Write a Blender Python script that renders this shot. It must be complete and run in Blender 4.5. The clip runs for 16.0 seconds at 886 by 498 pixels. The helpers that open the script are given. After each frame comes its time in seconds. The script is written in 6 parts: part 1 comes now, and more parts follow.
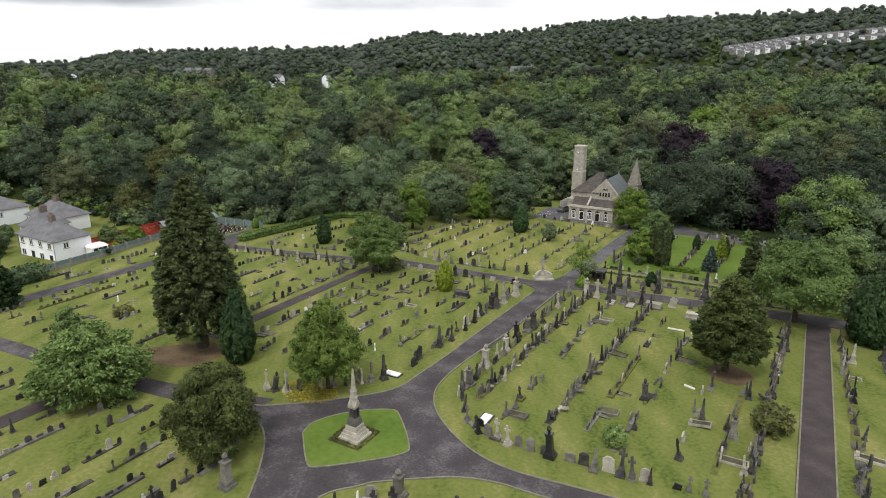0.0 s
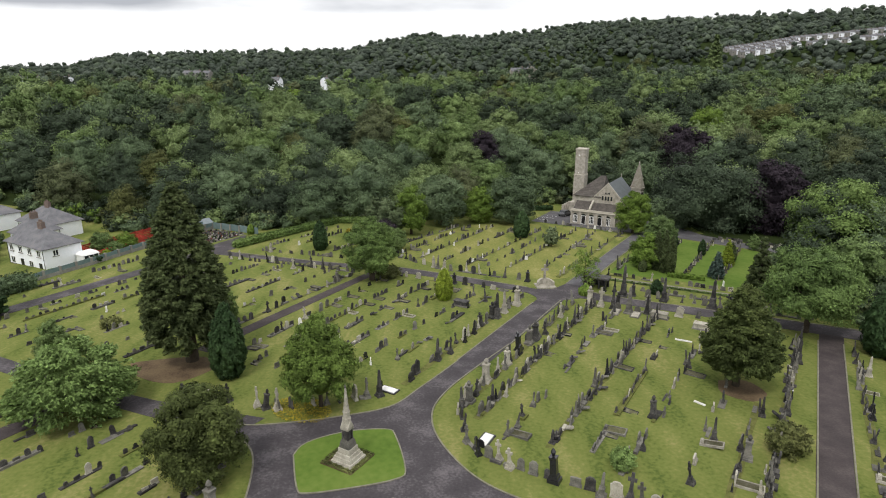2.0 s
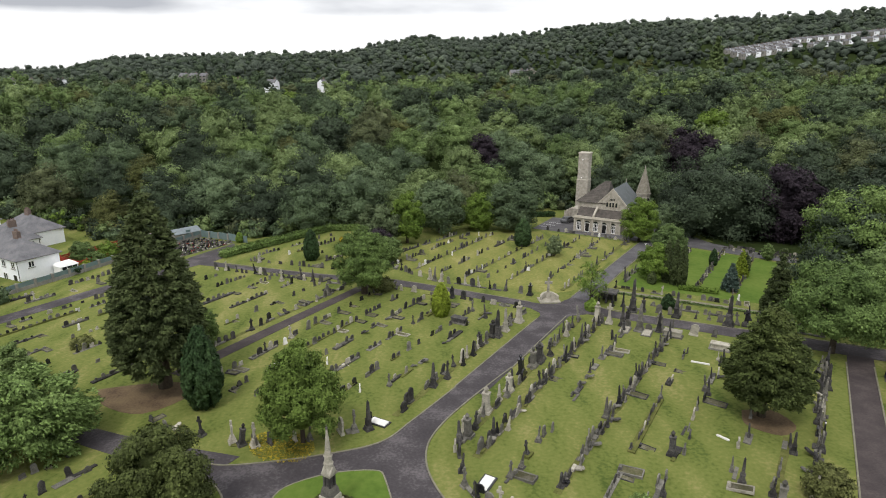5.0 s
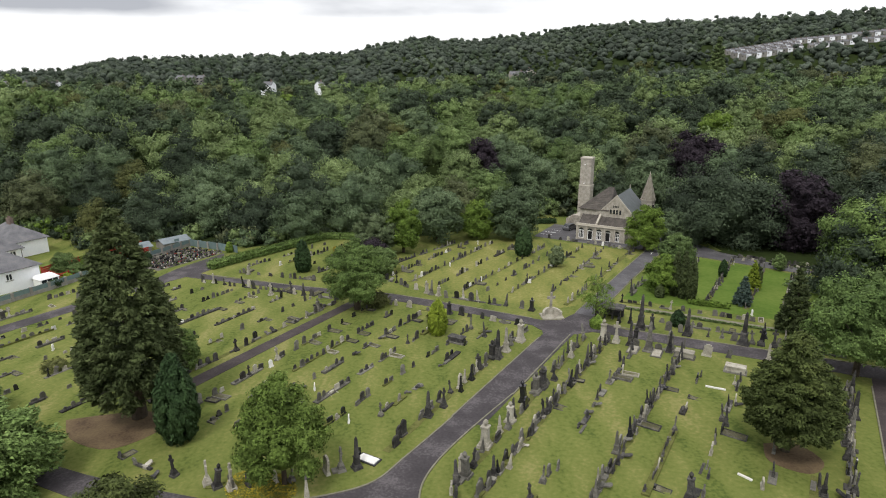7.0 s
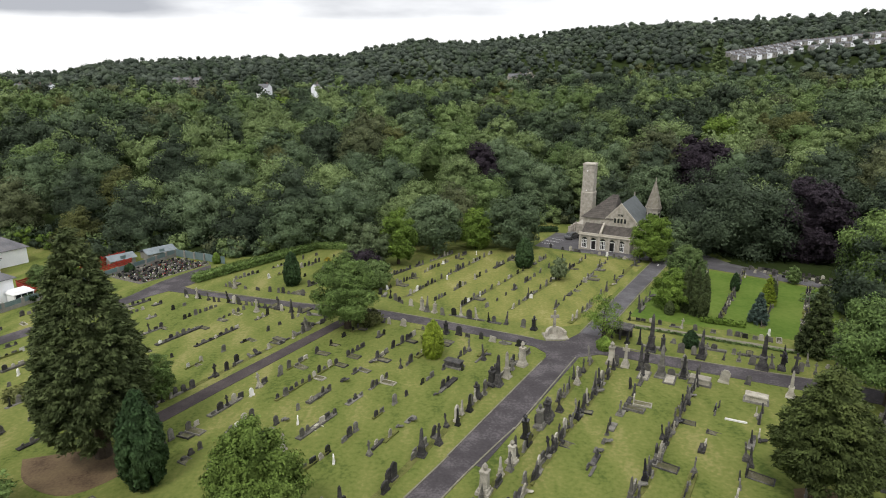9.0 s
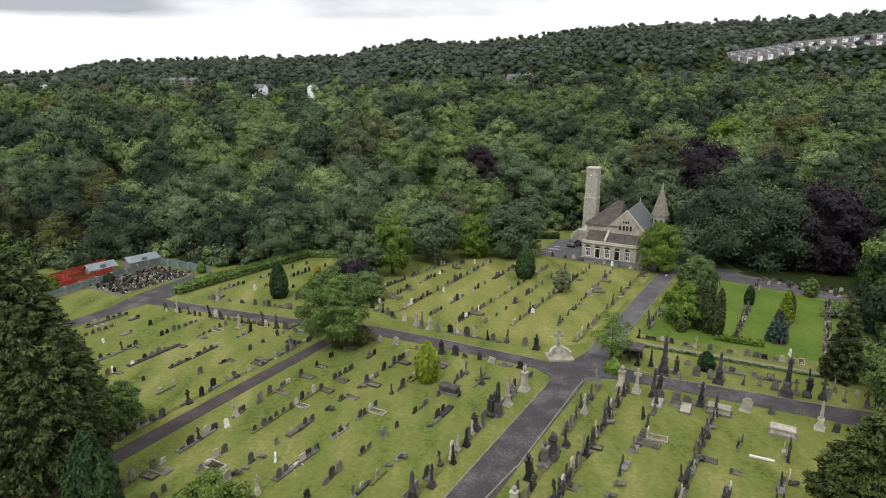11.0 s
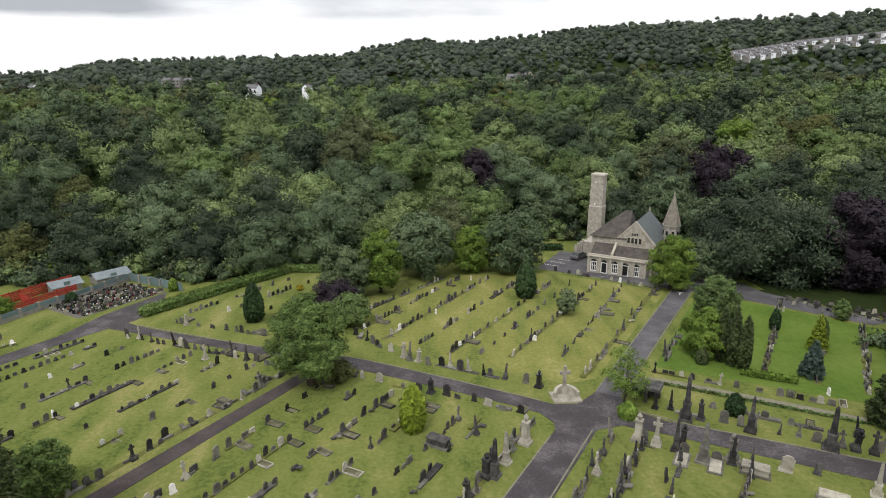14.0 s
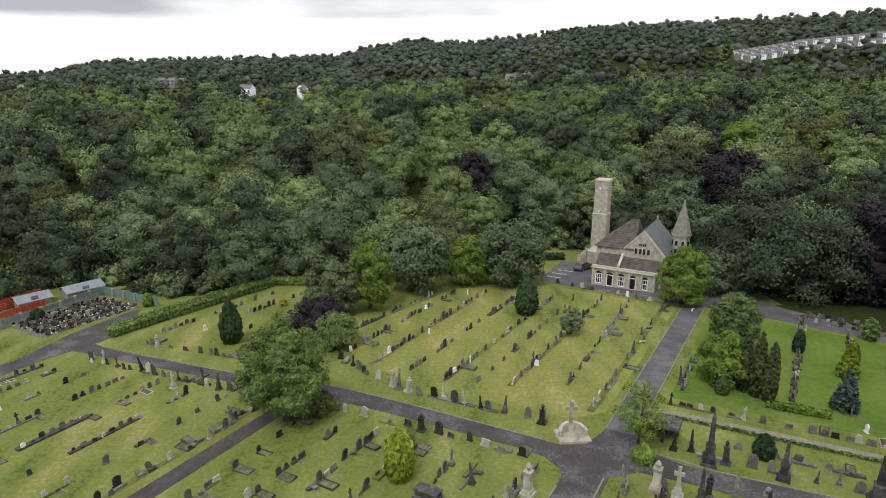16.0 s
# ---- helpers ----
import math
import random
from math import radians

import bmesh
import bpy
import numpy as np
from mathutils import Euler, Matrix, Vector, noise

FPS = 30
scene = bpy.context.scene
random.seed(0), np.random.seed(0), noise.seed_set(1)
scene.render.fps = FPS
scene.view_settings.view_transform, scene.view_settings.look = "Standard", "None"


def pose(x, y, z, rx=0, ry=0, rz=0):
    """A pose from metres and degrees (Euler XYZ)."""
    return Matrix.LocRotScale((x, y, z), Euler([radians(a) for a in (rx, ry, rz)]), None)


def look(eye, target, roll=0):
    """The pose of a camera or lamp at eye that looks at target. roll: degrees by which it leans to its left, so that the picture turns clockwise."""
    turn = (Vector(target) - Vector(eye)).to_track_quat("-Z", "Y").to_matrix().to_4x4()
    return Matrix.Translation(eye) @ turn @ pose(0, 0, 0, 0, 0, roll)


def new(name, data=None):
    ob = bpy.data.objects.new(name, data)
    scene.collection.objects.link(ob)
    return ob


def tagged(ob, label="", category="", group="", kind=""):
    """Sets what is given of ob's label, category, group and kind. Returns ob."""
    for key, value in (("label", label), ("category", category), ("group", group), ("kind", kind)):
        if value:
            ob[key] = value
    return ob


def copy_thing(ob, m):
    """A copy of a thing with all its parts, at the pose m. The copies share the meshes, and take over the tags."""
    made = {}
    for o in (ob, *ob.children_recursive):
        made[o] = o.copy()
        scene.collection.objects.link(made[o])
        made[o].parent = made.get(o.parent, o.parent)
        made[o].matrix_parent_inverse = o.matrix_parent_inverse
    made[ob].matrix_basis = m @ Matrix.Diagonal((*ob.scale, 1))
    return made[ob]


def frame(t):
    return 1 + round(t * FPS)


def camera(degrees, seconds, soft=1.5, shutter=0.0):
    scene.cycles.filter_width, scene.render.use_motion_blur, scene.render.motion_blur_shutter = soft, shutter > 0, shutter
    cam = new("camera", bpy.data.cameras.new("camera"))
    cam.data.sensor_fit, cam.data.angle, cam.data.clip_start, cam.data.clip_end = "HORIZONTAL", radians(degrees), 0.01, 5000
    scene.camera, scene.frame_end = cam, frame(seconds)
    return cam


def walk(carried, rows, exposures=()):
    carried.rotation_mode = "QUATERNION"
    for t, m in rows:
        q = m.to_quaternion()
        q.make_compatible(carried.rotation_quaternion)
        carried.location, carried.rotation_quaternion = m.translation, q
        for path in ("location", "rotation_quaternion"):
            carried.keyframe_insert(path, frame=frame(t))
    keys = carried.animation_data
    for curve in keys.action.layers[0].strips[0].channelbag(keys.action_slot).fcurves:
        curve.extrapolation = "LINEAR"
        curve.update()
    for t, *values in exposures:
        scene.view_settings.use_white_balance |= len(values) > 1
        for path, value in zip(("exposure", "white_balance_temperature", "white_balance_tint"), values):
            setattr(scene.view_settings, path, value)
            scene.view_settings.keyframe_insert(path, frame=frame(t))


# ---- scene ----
from mathutils.geometry import delaunay_2d_cdt

cam = camera(72.0, 16.0, 1.05)
PATH = [
    (0, (8.21, -46.763, 30.873), (8.188, -44.843, 30.315), 0.4),
    (0.5, (8.302, -46.192, 30.936), (8.28, -44.271, 30.38), 0.2),
    (1, (8.33, -45.476, 31.0), (8.307, -43.555, 30.444), 0.2),
    (1.5, (8.311, -44.624, 31.035), (8.29, -42.703, 30.479), 0.3),
    (2, (8.399, -43.866, 30.952), (8.376, -41.944, 30.399), 0.2),
    (2.5, (8.472, -43.004, 30.863), (8.449, -41.082, 30.312), 0.2),
    (3, (8.517, -42.105, 30.753), (8.494, -40.182, 30.205), 0.1),
    (3.5, (8.512, -41.136, 30.684), (8.49, -39.213, 30.136), 0.2),
    (4, (8.548, -40.144, 30.633), (8.527, -38.22, 30.086), 0.1),
    (6.5, (8.925, -34.199, 30.948), (8.904, -32.274, 30.404), 0.2),
    (7, (9.031, -32.941, 31.03), (9.011, -31.015, 30.488), 0.0),
    (7.5, (9.195, -31.608, 31.1), (9.173, -29.683, 30.56), -0.1),
    (8, (9.301, -30.217, 31.153), (9.28, -28.291, 30.615), -0.1),
    (8.5, (9.361, -28.745, 31.221), (9.342, -26.818, 30.684), -0.0),
    (9, (9.32, -27.288, 31.257), (9.304, -25.361, 30.721), -0.0),
    (11.5, (9.821, -19.818, 31.147), (9.809, -17.89, 30.613), 0.1),
    (12, (9.974, -18.341, 31.157), (9.962, -16.413, 30.622), 0.1),
    (12.5, (10.197, -16.816, 31.199), (10.184, -14.888, 30.665), -0.0),
    (13, (10.405, -15.193, 31.259), (10.391, -13.266, 30.725), -0.1),
    (13.5, (10.555, -13.568, 31.294), (10.541, -11.641, 30.76), -0.1),
    (14, (10.738, -11.844, 31.296), (10.726, -9.917, 30.761), -0.0),
    (14.5, (10.815, -10.107, 31.289), (10.805, -8.179, 30.756), -0.0),
    (15, (11.042, -8.463, 31.28), (11.032, -6.535, 30.745), -0.0),
    (15.5, (11.18, -6.665, 31.276), (11.171, -4.738, 30.741), -0.0),
    (16, (11.351, -4.672, 31.282), (11.343, -2.745, 30.747), -0.0),
]
walk(cam, [(t, look(eye, target, roll)) for t, eye, target, roll in PATH], [(0, 0.34), (16, 0.34)])

# ---------- world and light ----------
def make_world():
    w = bpy.data.worlds.new("overcast_sky")
    w.use_nodes = True
    nt = w.node_tree
    nt.nodes.clear()
    out = nt.nodes.new("ShaderNodeOutputWorld")
    bg = nt.nodes.new("ShaderNodeBackground")
    sky = nt.nodes.new("ShaderNodeTexSky")
    sky.sky_type = "NISHITA"
    sky.sun_disc = False
    sky.sun_elevation = radians(52)
    sky.sun_rotation = radians(205)
    dim = nt.nodes.new("ShaderNodeVectorMath")
    dim.operation = "SCALE"
    dim.inputs["Scale"].default_value = 0.1
    tc = nt.nodes.new("ShaderNodeTexCoord")
    mp = nt.nodes.new("ShaderNodeMapping")
    mp.inputs["Scale"].default_value = (1.0, 1.0, 4.5)
    mp.inputs["Location"].default_value = (0.3, 0.2, 0.0)
    no = nt.nodes.new("ShaderNodeTexNoise")
    no.inputs["Scale"].default_value = 3.0
    no.inputs["Detail"].default_value = 6.0
    no.inputs["Roughness"].default_value = 0.5
    xyz = nt.nodes.new("ShaderNodeSeparateXYZ")
    # cloud cover: heavier to the west and above the pale strip at the horizon
    base = nt.nodes.new("ShaderNodeMapRange")
    base.interpolation_type = "SMOOTHSTEP"
    for k, v in (("From Min", 0.064), ("From Max", 0.098), ("To Min", 0.5), ("To Max", -0.05)):
        base.inputs[k].default_value = v
    west = nt.nodes.new("ShaderNodeMath")
    west.operation = "MULTIPLY_ADD"
    west.inputs[1].default_value = 0.4
    total = nt.nodes.new("ShaderNodeMath")
    total.operation = "ADD"
    cr = nt.nodes.new("ShaderNodeValToRGB")
    cr.color_ramp.elements[0].position, cr.color_ramp.elements[0].color = 0.26, (0.43, 0.44, 0.48, 1)
    cr.color_ramp.elements[1].position, cr.color_ramp.elements[1].color = 0.62, (1.10, 1.10, 1.11, 1)
    nt.links.new(tc.outputs["Generated"], xyz.inputs[0])
    nt.links.new(xyz.outputs["Z"], base.inputs["Value"])
    over = nt.nodes.new("ShaderNodeMapRange")
    for k, v in (("From Min", 0.16), ("From Max", 0.32), ("To Min", 0.0), ("To Max", 0.4)):
        over.inputs[k].default_value = v
    both = nt.nodes.new("ShaderNodeMath")
    both.operation = "ADD"
    nt.links.new(xyz.outputs["Z"], over.inputs["Value"])
    nt.links.new(base.outputs[0], both.inputs[0])
    nt.links.new(over.outputs[0], both.inputs[1])
    nt.links.new(xyz.outputs["X"], west.inputs[0])
    nt.links.new(both.outputs[0], west.inputs[2])
    nt.links.new(west.outputs[0], total.inputs[1])
    mix = nt.nodes.new("ShaderNodeMix")
    mix.data_type = "RGBA"
    mix.inputs["Factor"].default_value = 0.93
    nt.links.new(sky.outputs[0], dim.inputs[0])
    nt.links.new(tc.outputs["Generated"], mp.inputs[0])
    nt.links.new(mp.outputs[0], no.inputs[0])
    nt.links.new(no.outputs[0], total.inputs[0])
    nt.links.new(total.outputs[0], cr.inputs[0])
    nt.links.new(dim.outputs[0], mix.inputs["A"])
    nt.links.new(cr.outputs[0], mix.inputs["B"])
    nt.links.new(mix.outputs["Result"], bg.inputs[0])
    bg.inputs[1].default_value = SKY
    nt.links.new(bg.outputs[0], out.inputs[0])
    scene.world = w


SKY = 0.94
make_world()
sun = new("sun", bpy.data.lights.new("sun", "SUN"))
sun.data.energy, sun.data.angle, sun.data.color = 1.5, radians(12), (1.0, 0.96, 0.9)
sun.matrix_basis = look((-60, -130, 220), (0, 0, 0))


# ---------- materials ----------
def material(name, cols, scale=1.0, rough=0.9, bump=0.3, fine=8.0, by="none", spread=0.25, metal=0.0, detail=6.0, spec=0.2, streak=0.0):
    """Noise between colours at two scales, with relief; by: object or island, whose random number shifts the value."""
    m = bpy.data.materials.new(name)
    m.use_nodes = True
    nt = m.node_tree
    p = nt.nodes["Principled BSDF"]
    p.inputs["Roughness"].default_value, p.inputs["Metallic"].default_value = rough, metal
    p.inputs["Specular IOR Level"].default_value = spec
    geo = nt.nodes.new("ShaderNodeNewGeometry")
    n1 = nt.nodes.new("ShaderNodeTexNoise")
    n1.inputs["Scale"].default_value, n1.inputs["Detail"].default_value = scale, detail
    n2 = nt.nodes.new("ShaderNodeTexNoise")
    n2.inputs["Scale"].default_value, n2.inputs["Detail"].default_value = scale * fine, 3.0
    if streak:
        mp = nt.nodes.new("ShaderNodeMapping")
        mp.inputs["Rotation"].default_value = (0, 0, radians(29.3))
        mp.inputs["Scale"].default_value = (1.0, streak, 1.0)
        nt.links.new(geo.outputs["Position"], mp.inputs[0])
        nt.links.new(mp.outputs[0], n1.inputs[0])
    else:
        nt.links.new(geo.outputs["Position"], n1.inputs[0])
    nt.links.new(geo.outputs["Position"], n2.inputs[0])
    add = nt.nodes.new("ShaderNodeMath")
    add.operation = "MULTIPLY_ADD"
    add.inputs[1].default_value = 0.45
    nt.links.new(n2.outputs[0], add.inputs[0])
    half = nt.nodes.new("ShaderNodeMath")
    half.operation = "MULTIPLY_ADD"
    half.inputs[1].default_value, half.inputs[2].default_value = 0.8, -0.125
    nt.links.new(n1.outputs[0], half.inputs[0])
    nt.links.new(half.outputs[0], add.inputs[2])
    cr = nt.nodes.new("ShaderNodeValToRGB")
    el = cr.color_ramp.elements
    while len(el) < len(cols):
        el.new(0.5)
    for i, c in enumerate(cols):
        el[i].position = 0.3 + 0.4 * i / max(1, len(cols) - 1)
        el[i].color = (*c, 1)
    nt.links.new(add.outputs[0], cr.inputs[0])
    col = cr.outputs[0]
    if by != "none":
        src = nt.nodes.new("ShaderNodeObjectInfo").outputs["Random"] if by == "object" else geo.outputs["Random Per Island"]
        mr = nt.nodes.new("ShaderNodeMapRange")
        mr.inputs["To Min"].default_value, mr.inputs["To Max"].default_value = 1 - spread, 1 + spread
        nt.links.new(src, mr.inputs["Value"])
        hs = nt.nodes.new("ShaderNodeHueSaturation")
        nt.links.new(mr.outputs[0], hs.inputs["Value"])
        nt.links.new(col, hs.inputs["Color"])
        col = hs.outputs[0]
    nt.links.new(col, p.inputs["Base Color"])
    if bump:
        b = nt.nodes.new("ShaderNodeBump")
        b.inputs["Strength"].default_value, b.inputs["Distance"].default_value = bump, 0.05
        nt.links.new(n2.outputs[0], b.inputs["Height"])
        nt.links.new(b.outputs[0], p.inputs["Normal"])
    return m


def leaf_material(name, dark, mid, light, scale=0.055, spread=0.16):
    """Foliage: tone drifting over the crown, and sprays of leaves as fine light and dark relief."""
    m = material(name, (dark, mid, light), scale, 0.75, 0.0, 9.0, "island", spread, 0.0, 2.0, 0.12)
    nt = m.node_tree
    p = nt.nodes["Principled BSDF"]
    geo = nt.nodes.new("ShaderNodeNewGeometry")
    fine = nt.nodes.new("ShaderNodeTexNoise")
    fine.inputs["Scale"].default_value, fine.inputs["Detail"].default_value = 1.9, 4.0
    nt.links.new(geo.outputs["Position"], fine.inputs[0])
    tone = nt.nodes.new("ShaderNodeMapRange")
    tone.inputs["From Min"].default_value, tone.inputs["From Max"].default_value = 0.34, 0.66
    tone.inputs["To Min"].default_value, tone.inputs["To Max"].default_value = 0.62, 1.42
    nt.links.new(fine.outputs[0], tone.inputs["Value"])
    hs = nt.nodes.new("ShaderNodeHueSaturation")
    nt.links.new(p.inputs["Base Color"].links[0].from_socket, hs.inputs["Color"])
    nt.links.new(tone.outputs[0], hs.inputs["Value"])
    nt.links.new(hs.outputs[0], p.inputs["Base Color"])
    b = nt.nodes.new("ShaderNodeBump")
    b.inputs["Strength"].default_value, b.inputs["Distance"].default_value = 1.0, 0.5
    nt.links.new(fine.outputs[0], b.inputs["Height"])
    nt.links.new(b.outputs[0], p.inputs["Normal"])
    return m


M = {}
M["grass"] = material("mown_grass", ((0.058, 0.084, 0.020), (0.112, 0.137, 0.035), (0.146, 0.162, 0.047), (0.212, 0.204, 0.078)), 0.30, 0.95, 0.9, 9.0, spec=0.05, detail=12.0, streak=0.35)
M["dry_grass"] = material("dry_mown_grass", ((0.080, 0.106, 0.028), (0.142, 0.158, 0.043), (0.182, 0.185, 0.057), (0.262, 0.242, 0.098)), 0.30, 0.95, 0.9, 8.0, spec=0.05, detail=12.0, streak=0.3)
M["lush"] = material("lush_grass", ((0.066, 0.114, 0.020), (0.095, 0.147, 0.028), (0.128, 0.172, 0.040)), 0.12, 0.95, 0.5, 14.0, spec=0.05, detail=9.0)
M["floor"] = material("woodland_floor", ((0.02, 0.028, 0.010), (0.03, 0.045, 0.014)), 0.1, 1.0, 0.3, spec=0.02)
M["earth"] = material("bare_earth", ((0.075, 0.05, 0.03), (0.12, 0.085, 0.05), (0.15, 0.11, 0.06)), 0.6, 0.95, 0.5)
M["tarmac"] = material("worn_tarmac", ((0.038, 0.034, 0.037), (0.057, 0.051, 0.055), (0.122, 0.111, 0.116)), 0.35, 0.85, 0.25, 12.0, detail=10.0)
M["pale_tarmac"] = material("pale_tarmac", ((0.060, 0.058, 0.063), (0.084, 0.081, 0.087), (0.135, 0.131, 0.139)), 0.35, 0.85, 0.25, 12.0, detail=10.0)
M["rough_grass"] = material("unmown_row", ((0.066, 0.076, 0.024), (0.108, 0.116, 0.036), (0.150, 0.144, 0.056)), 1.2, 0.95, 0.6, 8.0, spec=0.05)
M["brown"] = material("brown_path", ((0.040, 0.033, 0.034), (0.056, 0.046, 0.046), (0.080, 0.066, 0.064)), 0.5, 0.9, 0.3, 12.0)
M["kerb"] = material("kerb_stone", ((0.13, 0.125, 0.09), (0.22, 0.21, 0.16)), 1.5, 0.9, 0.3)
M["dark_stone"] = material("soot_dark_stone", ((0.022, 0.022, 0.024), (0.05, 0.048, 0.047), (0.10, 0.095, 0.085)), 1.6, 0.85, 0.4, by="object", spread=0.45)
M["grey_stone"] = material("weathered_grey_stone", ((0.07, 0.068, 0.06), (0.13, 0.125, 0.11), (0.19, 0.18, 0.155)), 1.6, 0.9, 0.4, by="object", spread=0.35)
M["pale_stone"] = material("pale_sandstone", ((0.20, 0.185, 0.15), (0.33, 0.31, 0.26), (0.42, 0.40, 0.34)), 1.4, 0.9, 0.35, by="object", spread=0.2)
M["black_granite"] = material("polished_black_granite", ((0.012, 0.012, 0.014), (0.022, 0.022, 0.025)), 6.0, 0.25, 0.0, spec=0.5)
M["white_marble"] = material("white_marble", ((0.62, 0.61, 0.58), (0.78, 0.77, 0.75)), 1.5, 0.5, 0.1)
for k in ("dark_stone", "grey_stone"):
    M[k + "_many"] = material("outlying_" + k, ((0.025, 0.025, 0.027), (0.055, 0.052, 0.05), (0.10, 0.095, 0.085)) if k == "dark_stone" else ((0.07, 0.068, 0.06), (0.13, 0.125, 0.11), (0.19, 0.18, 0.155)), 1.6, 0.88, 0.4, by="island", spread=0.4)
M["grave_bed"] = material("grave_bed", ((0.05, 0.055, 0.022), (0.085, 0.08, 0.045), (0.16, 0.15, 0.12)), 1.3, 0.95, 0.4, by="object", spread=0.35)
M["gravel"] = material("grave_gravel", ((0.06, 0.055, 0.048), (0.11, 0.10, 0.09), (0.19, 0.18, 0.16)), 6.0, 0.95, 0.5)
M["chapel_stone"] = material("buff_ashlar", ((0.235, 0.215, 0.18), (0.345, 0.32, 0.275), (0.45, 0.42, 0.37)), 1.6, 0.9, 0.4, 9.0)
M["spire_stone"] = material("weathered_spire_stone", ((0.13, 0.12, 0.095), (0.20, 0.185, 0.15), (0.28, 0.26, 0.22)), 1.8, 0.9, 0.4, 7.0)
M["ashlar_trim"] = material("dressed_stone", ((0.34, 0.31, 0.26), (0.46, 0.43, 0.37)), 1.2, 0.9, 0.2)
M["slate"] = material("stone_slates", ((0.055, 0.05, 0.045), (0.085, 0.075, 0.068), (0.12, 0.11, 0.095)), 1.0, 0.85, 0.4, by="island", spread=0.2)
M["blue_slate"] = material("blue_grey_slates", ((0.085, 0.095, 0.10), (0.12, 0.135, 0.14)), 1.0, 0.7, 0.3, by="island", spread=0.15)
M["house_slate"] = material("grey_roof_tiles", ((0.10, 0.10, 0.11), (0.14, 0.14, 0.15), (0.18, 0.175, 0.18)), 0.8, 0.85, 0.3)
M["render_white"] = material("white_render", ((0.78, 0.80, 0.84), (0.88, 0.89, 0.92)), 0.5, 0.9, 0.1)
M["white_paint"] = material("white_paint", ((0.74, 0.74, 0.73), (0.82, 0.82, 0.81)), 1.0, 0.5, 0.0)
M["black_paint"] = material("black_paint", ((0.012, 0.012, 0.013), (0.022, 0.022, 0.022)), 1.0, 0.4, 0.0)
M["glass"] = material("dark_window_glass", ((0.015, 0.018, 0.02), (0.03, 0.034, 0.038)), 0.7, 0.08, 0.0, spec=0.6)
M["brick"] = material("brown_brick", ((0.12, 0.090, 0.080), (0.19, 0.145, 0.125)), 3.0, 0.9, 0.3)
M["red_fence"] = material("red_stained_timber", ((0.26, 0.03, 0.02), (0.40, 0.055, 0.04)), 2.0, 0.8, 0.1, by="object", spread=0.2)
M["teal_panel"] = material("green_grey_panel", ((0.10, 0.15, 0.15), (0.15, 0.20, 0.20)), 1.0, 0.7, 0.1, by="object", spread=0.12)
M["concrete"] = material("concrete_block", ((0.17, 0.165, 0.15), (0.27, 0.26, 0.235)), 1.2, 0.9, 0.3, by="object", spread=0.12)
M["shed_roof"] = material("pale_sheet_roof", ((0.14, 0.17, 0.185), (0.22, 0.25, 0.265)), 1.0, 0.7, 0.1)
M["bark"] = material("bark", ((0.035, 0.028, 0.02), (0.075, 0.06, 0.045)), 2.0, 0.95, 0.6)
M["car_paint"] = material("dark_grey_car_paint", ((0.085, 0.088, 0.092), (0.11, 0.113, 0.118)), 1.0, 0.3, 0.0, spec=0.6)
M["rubber"] = material("tyre_rubber", ((0.012, 0.012, 0.012), (0.02, 0.02, 0.02)), 3.0, 0.9, 0.1)
M["alloy"] = material("wheel_alloy", ((0.4, 0.4, 0.42), (0.5, 0.5, 0.52)), 3.0, 0.35, 0.0, metal=0.8)
M["yellow_leaf"] = leaf_material("yellow_flowers", (0.200, 0.160, 0.020), (0.360, 0.290, 0.030), (0.480, 0.400, 0.050))
M["oak"] = leaf_material("oak_leaves", (0.046, 0.069, 0.038), (0.087, 0.124, 0.064), (0.138, 0.187, 0.097))
M["dark_oak"] = leaf_material("dark_oak_leaves", (0.025, 0.036, 0.023), (0.044, 0.062, 0.037), (0.071, 0.098, 0.057))
M["ash"] = leaf_material("ash_leaves", (0.070, 0.107, 0.038), (0.123, 0.179, 0.061), (0.188, 0.257, 0.095))
M["oak_light"] = leaf_material("light_oak_leaves", (0.074, 0.102, 0.042), (0.132, 0.180, 0.070), (0.202, 0.266, 0.108))
M["olive_dark"] = leaf_material("dark_olive_leaves", (0.046, 0.055, 0.029), (0.079, 0.094, 0.045), (0.126, 0.144, 0.068))
M["lime"] = leaf_material("bright_leaves", (0.067, 0.110, 0.020), (0.117, 0.181, 0.032), (0.184, 0.259, 0.052))
M["olive"] = leaf_material("olive_leaves", (0.056, 0.065, 0.024), (0.096, 0.107, 0.037), (0.150, 0.158, 0.057))
M["grey_leaf"] = leaf_material("grey_green_leaves", (0.061, 0.083, 0.041), (0.105, 0.139, 0.068), (0.172, 0.212, 0.110))
M["copper"] = leaf_material("copper_beech_leaves", (0.017, 0.013, 0.018), (0.031, 0.024, 0.031), (0.053, 0.041, 0.053))
M["conifer"] = leaf_material("conifer_needles", (0.036, 0.050, 0.020), (0.064, 0.084, 0.032), (0.106, 0.128, 0.050))
M["yew"] = leaf_material("yew_needles", (0.017, 0.033, 0.014), (0.030, 0.057, 0.021), (0.050, 0.086, 0.032))
M["gold_conifer"] = leaf_material("golden_conifer", (0.110, 0.150, 0.016), (0.200, 0.260, 0.030), (0.300, 0.350, 0.055))
M["olive_con"] = leaf_material("olive_needles", (0.040, 0.054, 0.017), (0.068, 0.090, 0.027), (0.112, 0.134, 0.043))
M["fresh"] = leaf_material("fresh_leaves", (0.077, 0.122, 0.037), (0.138, 0.206, 0.062), (0.206, 0.294, 0.098))
